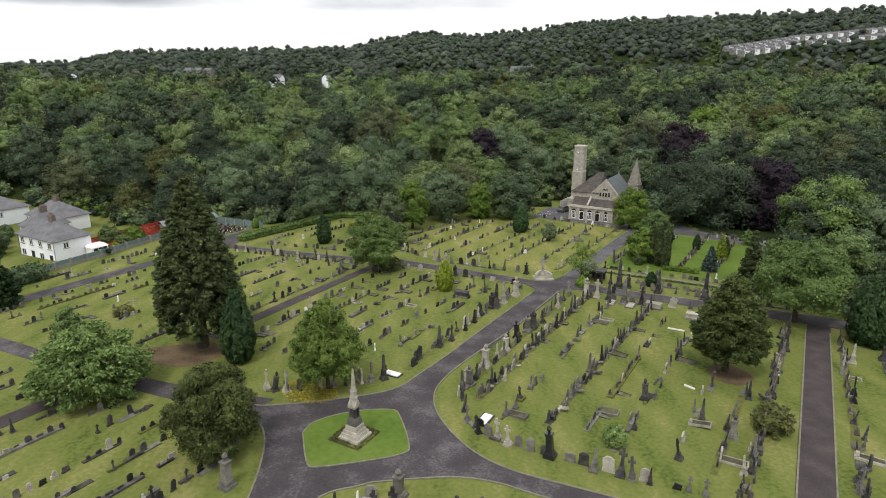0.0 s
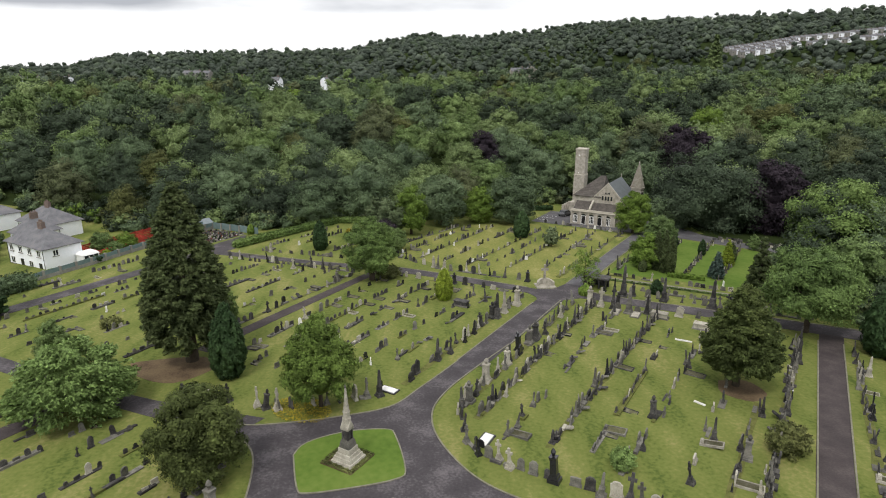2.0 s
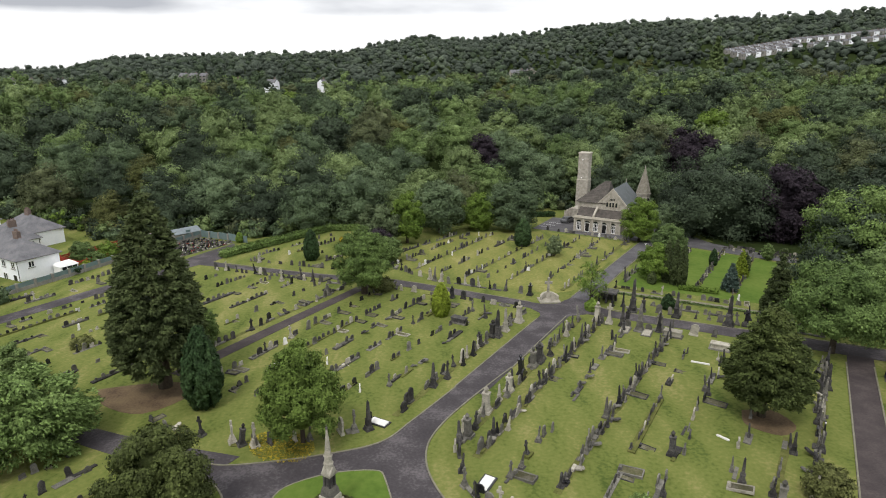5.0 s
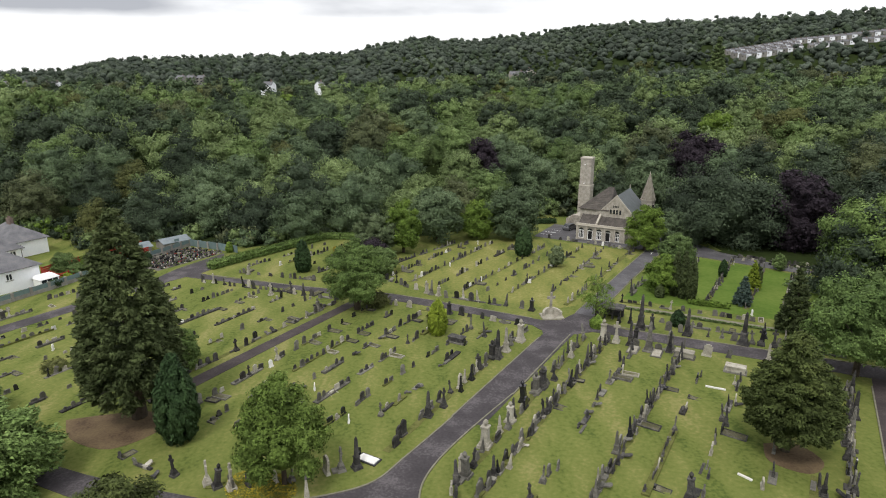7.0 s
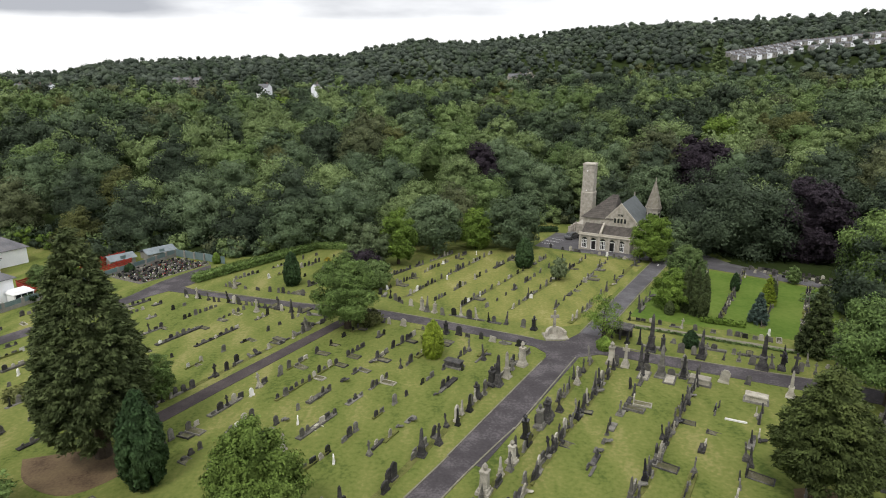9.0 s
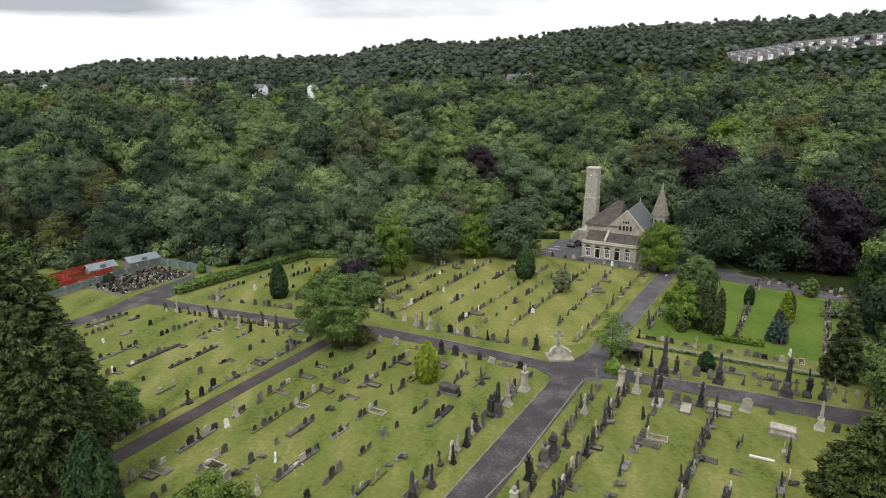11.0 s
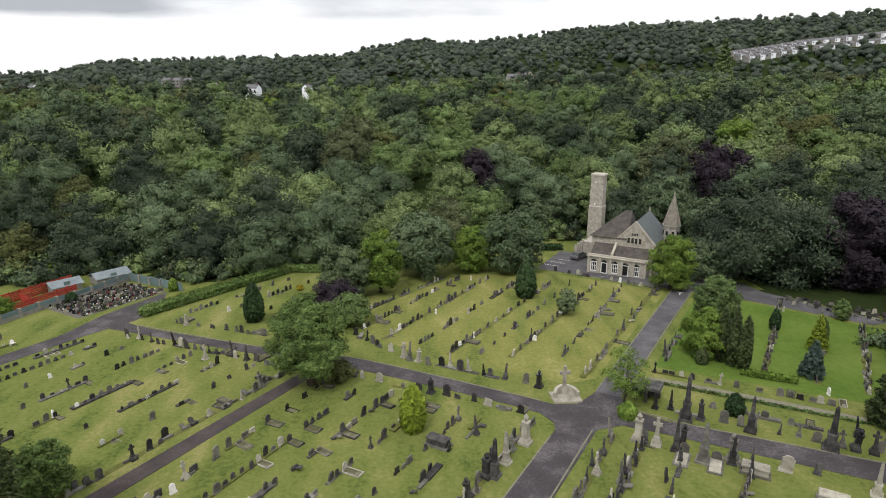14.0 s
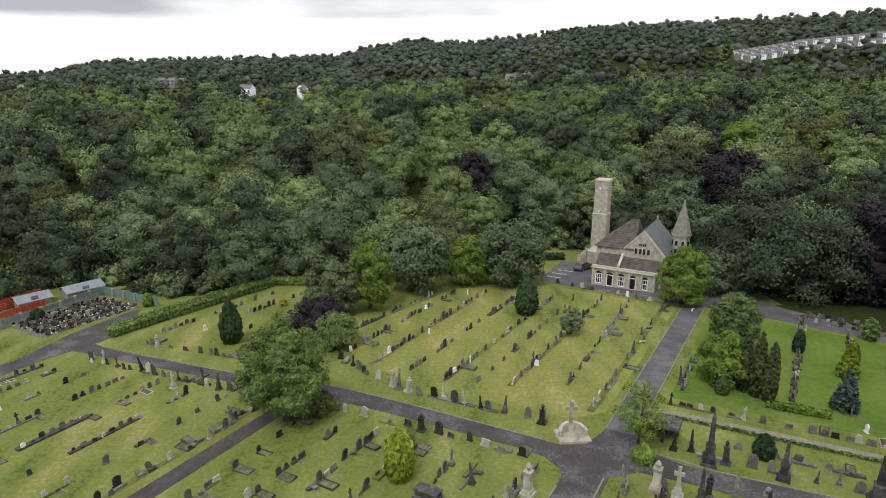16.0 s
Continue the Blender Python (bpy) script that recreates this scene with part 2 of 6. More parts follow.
M["round_green"] = leaf_material("round_tree_leaves", (0.064, 0.100, 0.030), (0.112, 0.170, 0.048), (0.172, 0.244, 0.076))
M["fresh_lime"] = leaf_material("young_bright_leaves", (0.062, 0.098, 0.020), (0.108, 0.160, 0.034), (0.165, 0.228, 0.055))
# oak and ash for the far hills, aerial haze put into the leaf colour
M["hazed_oak"] = leaf_material("hazed_oak_leaves", (0.034, 0.045, 0.034), (0.058, 0.074, 0.056), (0.088, 0.108, 0.082), 0.012)
M["hazed_ash"] = leaf_material("hazed_ash_leaves", (0.046, 0.062, 0.042), (0.076, 0.098, 0.066), (0.110, 0.138, 0.092), 0.012)
M["bush_green"] = leaf_material("evergreen_leaves", (0.045, 0.058, 0.018), (0.078, 0.098, 0.030), (0.125, 0.144, 0.050))
M["blue_conifer"] = leaf_material("blue_spruce", (0.040, 0.062, 0.050), (0.070, 0.104, 0.086), (0.112, 0.152, 0.128))


# ---------- mesh helpers ----------
def part(name, bm, mat, parent=None, label="", smooth=False):
    me = bpy.data.meshes.new(name)
    bm.to_mesh(me)
    bm.free()
    me.materials.append(M[mat] if isinstance(mat, str) else mat)
    if smooth:
        me.shade_smooth()
    ob = new(name, me)
    if parent:
        ob.parent = parent
    if label:
        tagged(ob, label)
    return ob


def thing(name, m, label, category, group="", kind=""):
    ob = new(name)
    ob.matrix_basis = m
    return tagged(ob, label, category, group, kind)


def box(bm, x, y, z, sx, sy, sz, taper=1.0, tx=None):
    """A block centred at x, y that stands on z; taper shrinks the top."""
    ty = taper
    tx = taper if tx is None else tx
    c = [(-1, -1, 0), (1, -1, 0), (1, 1, 0), (-1, 1, 0), (-1, -1, 1), (1, -1, 1), (1, 1, 1), (-1, 1, 1)]
    vs = [bm.verts.new((x + a * sx / 2 * (tx if k else 1), y + b * sy / 2 * (ty if k else 1), z + k * sz)) for a, b, k in c]
    for f in ((3, 2, 1, 0), (4, 5, 6, 7), (0, 1, 5, 4), (1, 2, 6, 5), (2, 3, 7, 6), (3, 0, 4, 7)):
        bm.faces.new([vs[i] for i in f])
    return vs


def prism(bm, outline, x0, x1, axis="x"):
    """An outline of (y, z) pushed along x, or of (x, z) pushed along y."""
    def at(p, d):
        return (d, p[0], p[1]) if axis == "x" else (p[0], d, p[1])
    a = [bm.verts.new(at(p, x0)) for p in outline]
    b = [bm.verts.new(at(p, x1)) for p in outline]
    n = len(outline)
    bm.faces.new(a[::-1])
    bm.faces.new(b)
    for i in range(n):
        bm.faces.new((a[i], a[(i + 1) % n], b[(i + 1) % n], b[i]))
    bmesh.ops.recalc_face_normals(bm, faces=bm.faces)


def cone(bm, p, q, r0, r1, n=8):
    p, q = Vector(p), Vector(q)
    m = (q - p).to_track_quat("Z", "Y").to_matrix().to_4x4()
    m.translation = (p + q) / 2
    bmesh.ops.create_cone(bm, cap_ends=True, segments=n, radius1=r0, radius2=r1, depth=(q - p).length, matrix=m)


def made():
    return bmesh.new()


def one_box(*a, **k):
    bm = made()
    box(bm, *a, **k)
    return bm


# ---------- the lie of the land ----------
CA, SA = 0.8721, 0.4893      # the cemetery's own axes: a across the drive, b along it
TURN_AB = -29.3
SKY_S = (-900, -200, 0, 150, 210, 600, 740, 790, 900, 1050, 1300, 1568, 2400)
SKY_Z = (12, 24, 29, 37, 52, 66, 96, 88, 98, 118, 120, 124, 124)


def xy(a, b):
    return a * CA + b * SA, -a * SA + b * CA


def ab(x, y):
    return x * CA - y * SA, x * SA + y * CA


def lawn_z(x, y):
    return -0.00025 * min(max(y, 0.0), 110.0) ** 2 + 0.035 * max(min(x, 0.0), -90.0) * min(1.0, max(0.0, (y + 30) / 50))


def land(x, y):
    dx, dy = x - 8.2, y + 46.8
    r = math.hypot(dx, dy)
    if r < 155:
        return lawn_z(x, y)
    s = 784 + 1079 * dx / dy if dy > 1 else (-900 if dx < 0 else 2400)
    far = float(np.interp(s, SKY_S, SKY_Z))
    k = min(1.0, max(0.0, (s - 550) / 500))
    brow = 17.0 + 9.0 * k
    hill = float(np.interp(r, (150, 185, 290, 400, 480, 600, 780, 850, 950, 1200, 1600, 3500), (-2.0, -0.5, 10.0, 14.0 + 4 * k, brow, brow - 6.0, brow - 5.0, max(brow - 5.0, 0.44 * far), max(brow - 5.0, 0.66 * far), far, far - 20, far - 90)))
    if dy < 20:
        hill = hill * max(0.0, (dy + 150) / 170) if dy > -150 else 0.0
    k = min(1.0, (r - 155) / 45)
    k = k * k * (3 - 2 * k)
    return lawn_z(x, y) * (1 - k) + hill * k


CLEAR = [(-220, -200), (-220, 10), (-150, 36), (-128, 46), (-112, 50), (-101, 48), (-97, 62), (-73, 62), (-63, 78), (-46, 84), (-36, 102), (-31, 120), (-5, 124), (12, 106), (14, 99.5), (32, 95.5), (34, 62), (50, 50), (64, -200)]


def inside(poly, x, y):
    c, n = False, len(poly)
    for i in range(n):
        (x0, y0), (x1, y1) = poly[i], poly[i - 1]
        if (y0 > y) != (y1 > y) and x < (x1 - x0) * (y - y0) / (y1 - y0) + x0:
            c = not c
    return c


def build_ground():
    def steps(lo, hi, d, far):
        mid = list(np.arange(lo, hi + 0.1, d))
        up, down, s = [], [], d
        v = hi
        while v < far:
            s *= 1.12
            v += s
            up.append(v)
        v, s = lo, d
        while v > -far:
            s *= 1.12
            v -= s
            down.append(v)
        return down[::-1] + mid + up
    xs, ys = steps(-150, 150, 2.5, 3200), steps(-90, 220, 2.5, 3400)
    vs = [(x, y, land(x, y)) for y in ys for x in xs]
    nx = len(xs)
    fs, mi = [], []
    for j in range(len(ys) - 1):
        for i in range(nx - 1):
            fs.append((j * nx + i, j * nx + i + 1, (j + 1) * nx + i + 1, (j + 1) * nx + i))
            a, b = ab((xs[i] + xs[i + 1]) / 2, (ys[j] + ys[j + 1]) / 2)
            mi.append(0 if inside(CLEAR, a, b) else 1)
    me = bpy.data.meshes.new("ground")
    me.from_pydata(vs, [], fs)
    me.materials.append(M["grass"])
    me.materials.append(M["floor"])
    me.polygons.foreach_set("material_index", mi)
    me.shade_smooth()
    tagged(new("ground", me), "mown cemetery lawn running into a wooded hillside", "ground", kind="structure")


build_ground()


def sheet(name, outline, mat, lift, label, category="path", step=2.0, holes=()):
    """A flat area that follows the land, as a slab with a skirt."""
    pts = []
    n = len(outline)
    for i in range(n):
        (x0, y0), (x1, y1) = outline[i], outline[(i + 1) % n]
        k = max(1, int(math.hypot(x1 - x0, y1 - y0) / step))
        pts += [(x0 + (x1 - x0) * j / k, y0 + (y1 - y0) * j / k) for j in range(k)]
    m = len(pts)
    edges = [(i, (i + 1) % m) for i in range(m)]
    lo = (min(p[0] for p in pts), min(p[1] for p in pts))
    hi = (max(p[0] for p in pts), max(p[1] for p in pts))
    inner = [(x, y) for x in np.arange(lo[0], hi[0], step) for y in np.arange(lo[1], hi[1], step) if inside(outline, x, y)]
    v2, _, f2, *_ = delaunay_2d_cdt([Vector(p) for p in pts + inner], edges, [list(range(m))], 1, 1e-4)
    bm = made()
    vs = [bm.verts.new((p.x, p.y, land(p.x, p.y) + lift)) for p in v2]
    for f in f2:
        bm.faces.new([vs[i] for i in f])
    bmesh.ops.recalc_face_normals(bm, faces=bm.faces)
    if sum(f.normal.z for f in bm.faces) < 0:
        bmesh.ops.reverse_faces(bm, faces=bm.faces)
    rim = [e for e in bm.edges if e.is_boundary]
    made_edges = bmesh.ops.extrude_edge_only(bm, edges=rim)
    for v in made_edges["geom"]:
        if isinstance(v, bmesh.types.BMVert):
            v.co.z -= lift + 0.1
    return tagged(part(name, bm, mat), label, category, kind="structure")


def smooth_line(pts, n=6):
    """A rounded line through the points."""
    out, k = [], len(pts)
    for i in range(k - 1):
        p0, p1, p2, p3 = (Vector(pts[max(0, min(k - 1, i + d))]) for d in (-1, 0, 1, 2))
        for j in range(n):
            t = j / n
            q = 0.5 * ((2 * p1) + (p2 - p0) * t + (2 * p0 - 5 * p1 + 4 * p2 - p3) * t * t + (3 * p1 - p0 - 3 * p2 + p3) * t ** 3)
            out.append((q.x, q.y))
    return out + [tuple(pts[-1])]


def strip(name, left, right, mat, lift, label):
    return sheet(name, [xy(*p) for p in left] + [xy(*p) for p in right][::-1], mat, lift, label)


def edging(pts, width=0.14, height=0.09):
    """A low stone edging along a line of world points."""
    bm = made()
    vs = []
    for i, p in enumerate(pts):
        q, r = Vector(pts[max(0, i - 1)]), Vector(pts[min(len(pts) - 1, i + 1)])
        d = (r - q).normalized()
        n = Vector((-d.y, d.x)) * width / 2
        z = land(*p) + height
        vs.append([bm.verts.new((p[0] + s * n.x, p[1] + s * n.y, z - dz)) for s, dz in ((-1, 0.15), (-1, 0), (1, 0), (1, 0.15))])
    for u, w in zip(vs, vs[1:]):
        for k in range(3):
            bm.faces.new((u[k], u[k + 1], w[k + 1], w[k]))
    bmesh.ops.recalc_face_normals(bm, faces=bm.faces)
    tagged(part("kerb", bm, "kerb"), "low stone edging between grass and tarmac", "kerb", kind="structure")


# ---------- paths ----------
turn_r = smooth_line([(15.6, 23.2), (10.6, 15.8), (7.8, 10.9), (6.8, 7.2), (7.5, 3.2), (10.0, -1.4), (13.1, -4.2), (17.6, -6.2), (26.0, -9.5), (36.0, -13.0)])
turn_l = smooth_line([(9.4, 18.6), (5.4, 12.2), (2.6, 8.4), (-2.6, 6.5), (-8.8, 5.4), (-11.2, 5.6)])
near_l = smooth_line([(-11.0, 4.0), (-8.6, 1.5), (-7.4, -2.2), (-6.8, -8.0), (-7.0, -16.0)])
near_r = smooth_line([(-2.6, -16.0), (-1.8, -8.6), (1.4, -6.6), (3.4, -6.0), (8.6, -5.4), (12.1, -6.0), (15.1, -7.4), (24.0, -11.2), (35.0, -16.0)])
sheet("road", turn_r[::-1] + turn_l + near_l + near_r, "tarmac", 0.03, "worn grey tarmac round the monument island", "road")
isle = smooth_line([(-4.7, 0.6), (-4.0, 2.4), (-1.0, 4.0), (2.7, 4.5), (3.7, 3.4), (4.9, -1.2), (4.3, -2.5), (1.1, -3.6), (-2.4, -4.3), (-3.4, -3.6), (-4.7, 0.6)], 4)
sheet("island_lawn", isle[:-1], "lush", 0.10, "green grass island with rounded corners", "lawn", 1.0)
edging(isle, 0.12, 0.11)
edging(turn_r)
edging(turn_l)
edging(near_l)
edging(near_r)
strip("road", [(-1.0, 20.8), (-0.7, 46.0)], [(2.3, 20.8), (2.7, 46.0)], "tarmac", 0.034, "long straight tarmac drive")
edging([xy(2.35, b) for b in np.arange(27.6, 46.1, 2)])
edging([xy(-1.0 + 0.012 * (b - 20.8), b) for b in np.arange(20.8, 44.1, 2)])
sheet("road", [xy(*p) for p in ((-0.7, 46.0), (2.7, 46.0), (4.6, 48.0), (8.0, 48.4), (8.0, 50.9), (4.6, 51.4), (3.1, 53.5), (0.5, 53.5), (-0.4, 50.0), (-2.4, 48.7), (-6.0, 48.6), (-6.0, 46.4), (-3.0, 46.3), (-1.2, 45.2), (-0.75, 44.2))], "tarmac", 0.038, "tarmac crossing of drive and cross path", "road", 1.5)
strip("road", [(0.5, 53.5), (0.8, 75.0), (1.2, 96.5)], [(3.1, 53.5), (3.4, 75.0), (4.1, 96.5)], "pale_tarmac", 0.034, "tarmac drive up to the chapel")
edging([xy(3.15 + (b - 53.5) * 0.022, b) for b in np.arange(53.5, 96, 2)])
edging([xy(0.45 + (b - 53.5) * 0.016, b) for b in np.arange(53.5, 96, 2)])
strip("cross_path", smooth_line([(-65.0, 43.6), (-59.0, 43.4), (-41.2, 45.1), (-25.5, 47.8), (-6.0, 48.6)]), smooth_line([(-65.0, 40.8), (-59.0, 41.4), (-40.0, 43.3), (-22.5, 45.5), (-6.0, 46.4)]), "tarmac", 0.03, "narrow tarmac cross path")
edging([xy(*p) for p in smooth_line([(-62.0, 43.5), (-41.2, 45.1), (-25.5, 47.8), (-4.0, 48.7)])])
strip("cross_path", [(8.0, 50.9), (28.0, 53.1), (60.0, 56.0)], [(8.0, 48.4), (28.0, 49.8), (60.0, 52.0)], "tarmac", 0.03, "narrow tarmac cross path")
edging([xy(*p) for p in ((4.4, 51.5), (10.0, 51.2), (28.0, 53.2), (40.0, 54.4))])
strip("side_path", [(-30.3, 9.0), (-30.1, 43.8)], [(-28.2, 9.0), (-28.3, 44.6)], "brown", 0.034, "straight brown-grey tarmac path between grave plots")
strip("west_path", smooth_line([(-64.0, -3.0), (-53.5, -3.2), (-26.9, -1.8), (-11.0, 1.4)]), smooth_line([(-64.0, -5.2), (-50.0, -5.4), (-25.0, -4.0), (-11.2, -2.2)]), "tarmac", 0.03, "tarmac path running west between graves")
strip("side_path", [(-31.8, -40.0), (-31.6, -4.4)], [(-29.4, -40.0), (-29.2, -4.2)], "brown", 0.034, "straight brown-grey tarmac path between grave plots")
strip("brown_path", [(33.2, -40.0), (33.8, 20.0), (34.4, 50.4)], [(36.0, -40.0), (36.5, 20.0), (37.0, 50.6)], "brown", 0.034, "brown tarmac path along the plot")
edging([xy(33.2 + 0.012 * (b + 40), b) for b in np.arange(-30, 49, 3)])
edging([xy(36.0 + 0.01 * (b + 40), b) for b in np.arange(-30, 49, 3)])
strip("hedge_road", [(-69.0, -40.0), (-68.7, 36.0), (-71.5, 44.0), (-73.0, 56.0)], [(-65.6, -40.0), (-65.4, 38.0), (-64.6, 44.5), (-66.0, 50.0)], "tarmac", 0.03, "tarmac lane beside the boundary wall")
sheet("forecourt", [xy(*p) for p in ((-23.0, 97.0), (-14.0, 96.2), (-2.0, 95.6), (4.2, 95.8), (12.0, 95.0), (28.0, 91.5), (30.0, 94.0), (14.0, 101.0), (4.0, 112.0), (-14.2, 113.0), (-24.0, 113.0))], "pale_tarmac", 0.032, "tarmac forecourt round the chapel", "road")
sheet("lawn", [xy(*p) for p in ((4.6, 63.0), (30.0, 65.0), (30.0, 90.0), (12.0, 94.0), (5.0, 94.4))], "lush", 0.02, "bright green mown lawn", "lawn", 3.0)
sheet("lawn", [xy(*p) for p in ((-30.5, 54.5), (-20.0, 52.2), (-3.0, 53.6), (-0.4, 56.5), (0.4, 93.5), (-20.0, 95.0), (-33.0, 86.0), (-36.0, 62.0))], "dry_grass", 0.012, "dry yellowish mown lawn before the chapel", "lawn", 3.0)
sheet("bare_ground", [xy(*p) for p in smooth_line([(-34.0, 3.0), (-31.0, 5.8), (-27.5, 8.0), (-24.0, 6.8), (-25.0, 2.0), (-30.0, 1.2), (-34.0, 3.0)], 4)[:-1]], "earth", 0.02, "bare brown earth under the conifer", "ground", 1.0)
sheet("bare_ground", [xy(*p) for p in smooth_line([(25.0, 30.6), (27.5, 32.0), (29.6, 30.0), (28.5, 27.6), (25.6, 28.0), (25.0, 30.6)], 4)[:-1]], "earth", 0.02, "bare brown earth under the conifer", "ground", 1.0)


# ---------- trees ----------
def leaves(rng, clumps, n, size, spread=0.9, flat=0.85, tri=False, lift=0.25, stretch=1.0, scat=(0.76, 1.2), aim=""):
    """Small leaf sprays over the skins of many clumps: arrays of corners (n, k, 3)."""
    c = np.array([k[:3] for k in clumps], float)
    r = np.array([k[3] for k in clumps], float)
    pick = rng.choice(len(c), n, p=r * r / (r * r).sum())
    d = rng.normal(size=(n, 3))
    d[:, 2] += lift
    d /= np.linalg.norm(d, axis=1)[:, None]
    pos = c[pick] + d * (r[pick] * rng.uniform(*scat, n))[:, None] * np.array((1, 1, flat))
    whole = pos - np.array((0, 0, 0.4 * (c[:, 2] + r).max()))
    whole /= np.maximum(np.linalg.norm(whole, axis=1)[:, None], 1e-3)
    nor = d + 0.8 * whole + rng.normal(scale=spread, size=(n, 3))
    nor /= np.linalg.norm(nor, axis=1)[:, None]
    t = np.cross(nor, rng.normal(size=(n, 3)))
    t /= np.linalg.norm(t, axis=1)[:, None]
    if stretch != 1.0:
        up = np.array((0, 0, 1.0)) - nor * nor[:, 2:3]
        t = up / np.maximum(np.linalg.norm(up, axis=1)[:, None], 1e-3)
    if aim == "out":
        t = pos * np.array((1, 1, 0)) / np.maximum(np.linalg.norm(pos[:, :2], axis=1)[:, None], 0.1)
        t = t + rng.normal(scale=0.45, size=(n, 3)) + np.array((0, 0, -0.1))
        t /= np.linalg.norm(t, axis=1)[:, None]
        nor = nor - t * (nor * t).sum(1)[:, None]
        nor /= np.maximum(np.linalg.norm(nor, axis=1)[:, None], 1e-3)
    w = np.cross(nor, t)
    s = (size * rng.uniform(0.6, 1.3, n))[:, None] / 2
    if tri:
        return np.stack((pos - t * s * stretch - w * s * 0.9, pos + t * s * 1.1 * stretch, pos - t * s * 0.6 * stretch + w * s * 1.1), 1)
    return np.stack((pos - t * s * stretch, pos + w * s * 0.7, pos + t * s * 1.05 * stretch, pos - w * s * 0.8), 1)


def ball(rng, sub=1, rough=0.2):
    bm = made()
    bmesh.ops.create_icosphere(bm, subdivisions=sub, radius=1.0)
    v = np.array([q.co[:] for q in bm.verts])
    f = np.array([[q.index for q in p.verts] for p in bm.faces])
    bm.free()
    return v * (1 + rng.uniform(-rough, rough, len(v)))[:, None], f


def cores(rng, clumps, k=0.86, sub=1, flat=0.85):
    vs, fs, n = [], [], 0
    for x, y, z, r in clumps:
        v, f = ball(rng, sub, 0.27)
        vs.append(v * np.array((r * k, r * k, r * k * flat)) + np.array((x, y, z)))
        fs.append(f + n)
        n += len(v)
    return np.concatenate(vs), np.concatenate(fs)


def crown_arrays(rng, clumps, n, size, tri=True, sub=1, flat=0.85, spread=0.9, lift=0.25, stretch=1.0, core=0.74, heart=None, scat=(0.76, 1.2), aim=""):
    """Leaf sprays round a dark heart of foliage."""
    cv, cf = cores(rng, heart or clumps, core, sub, flat)
    q = leaves(rng, clumps, n, size, spread, flat, tri, lift, stretch, scat, aim)
    k = q.shape[1]
    lv = q.reshape(-1, 3)
    lf = np.arange(n * k).reshape(n, k) + len(cv)
    return np.concatenate((cv, lv)), [cf, lf]


def array_mesh(name, vs, groups, mats, index=None):
    """A mesh from arrays of corners and groups of faces of one size each."""
    me = bpy.data.meshes.new(name)
    loops = np.concatenate([g.ravel() for g in groups]).astype(np.int32)
    total = np.concatenate([np.full(len(g), g.shape[1]) for g in groups]).astype(np.int32)
    start = np.concatenate(([0], np.cumsum(total)[:-1])).astype(np.int32)
    me.vertices.add(len(vs))
    me.vertices.foreach_set("co", np.asarray(vs, np.float32).ravel())
    me.loops.add(len(loops))
    me.loops.foreach_set("vertex_index", loops)
    me.polygons.add(len(total))
    me.polygons.foreach_set("loop_start", start)
    me.polygons.foreach_set("loop_total", total)
    for m in mats:
        me.materials.append(M[m])
    if index is not None:
        me.polygons.foreach_set("material_index", np.asarray(index, np.int32))
    me.update(calc_edges=True)
    return me


PROFILE = {
    "round": ((0, 0.5), (0.12, 0.8), (0.3, 1.0), (0.55, 0.97), (0.75, 0.78), (0.9, 0.5), (1, 0.12)),
    "pear": ((0, 0.6), (0.12, 0.95), (0.3, 1.0), (0.5, 0.88), (0.7, 0.62), (0.88, 0.34), (1, 0.06)),
    "wide": ((0, 0.8), (0.2, 1.0), (0.45, 0.95), (0.7, 0.75), (0.88, 0.5), (1, 0.2)),
    "tall": ((0, 0.82), (0.08, 0.97), (0.28, 1.0), (0.5, 0.83), (0.7, 0.55), (0.86, 0.32), (1, 0.05)),
    "cone": ((0, 0.66), (0.1, 0.96), (0.28, 0.97), (0.5, 0.80), (0.7, 0.56), (0.88, 0.30), (1, 0.06)),
    "column": ((0, 0.66), (0.15, 0.95), (0.35, 1.0), (0.6, 0.86), (0.8, 0.58), (0.93, 0.3), (1, 0.05)),
    "spire": ((0, 0.9), (0.1, 1.0), (0.5, 0.60), (0.8, 0.28), (1, 0.03)),
}


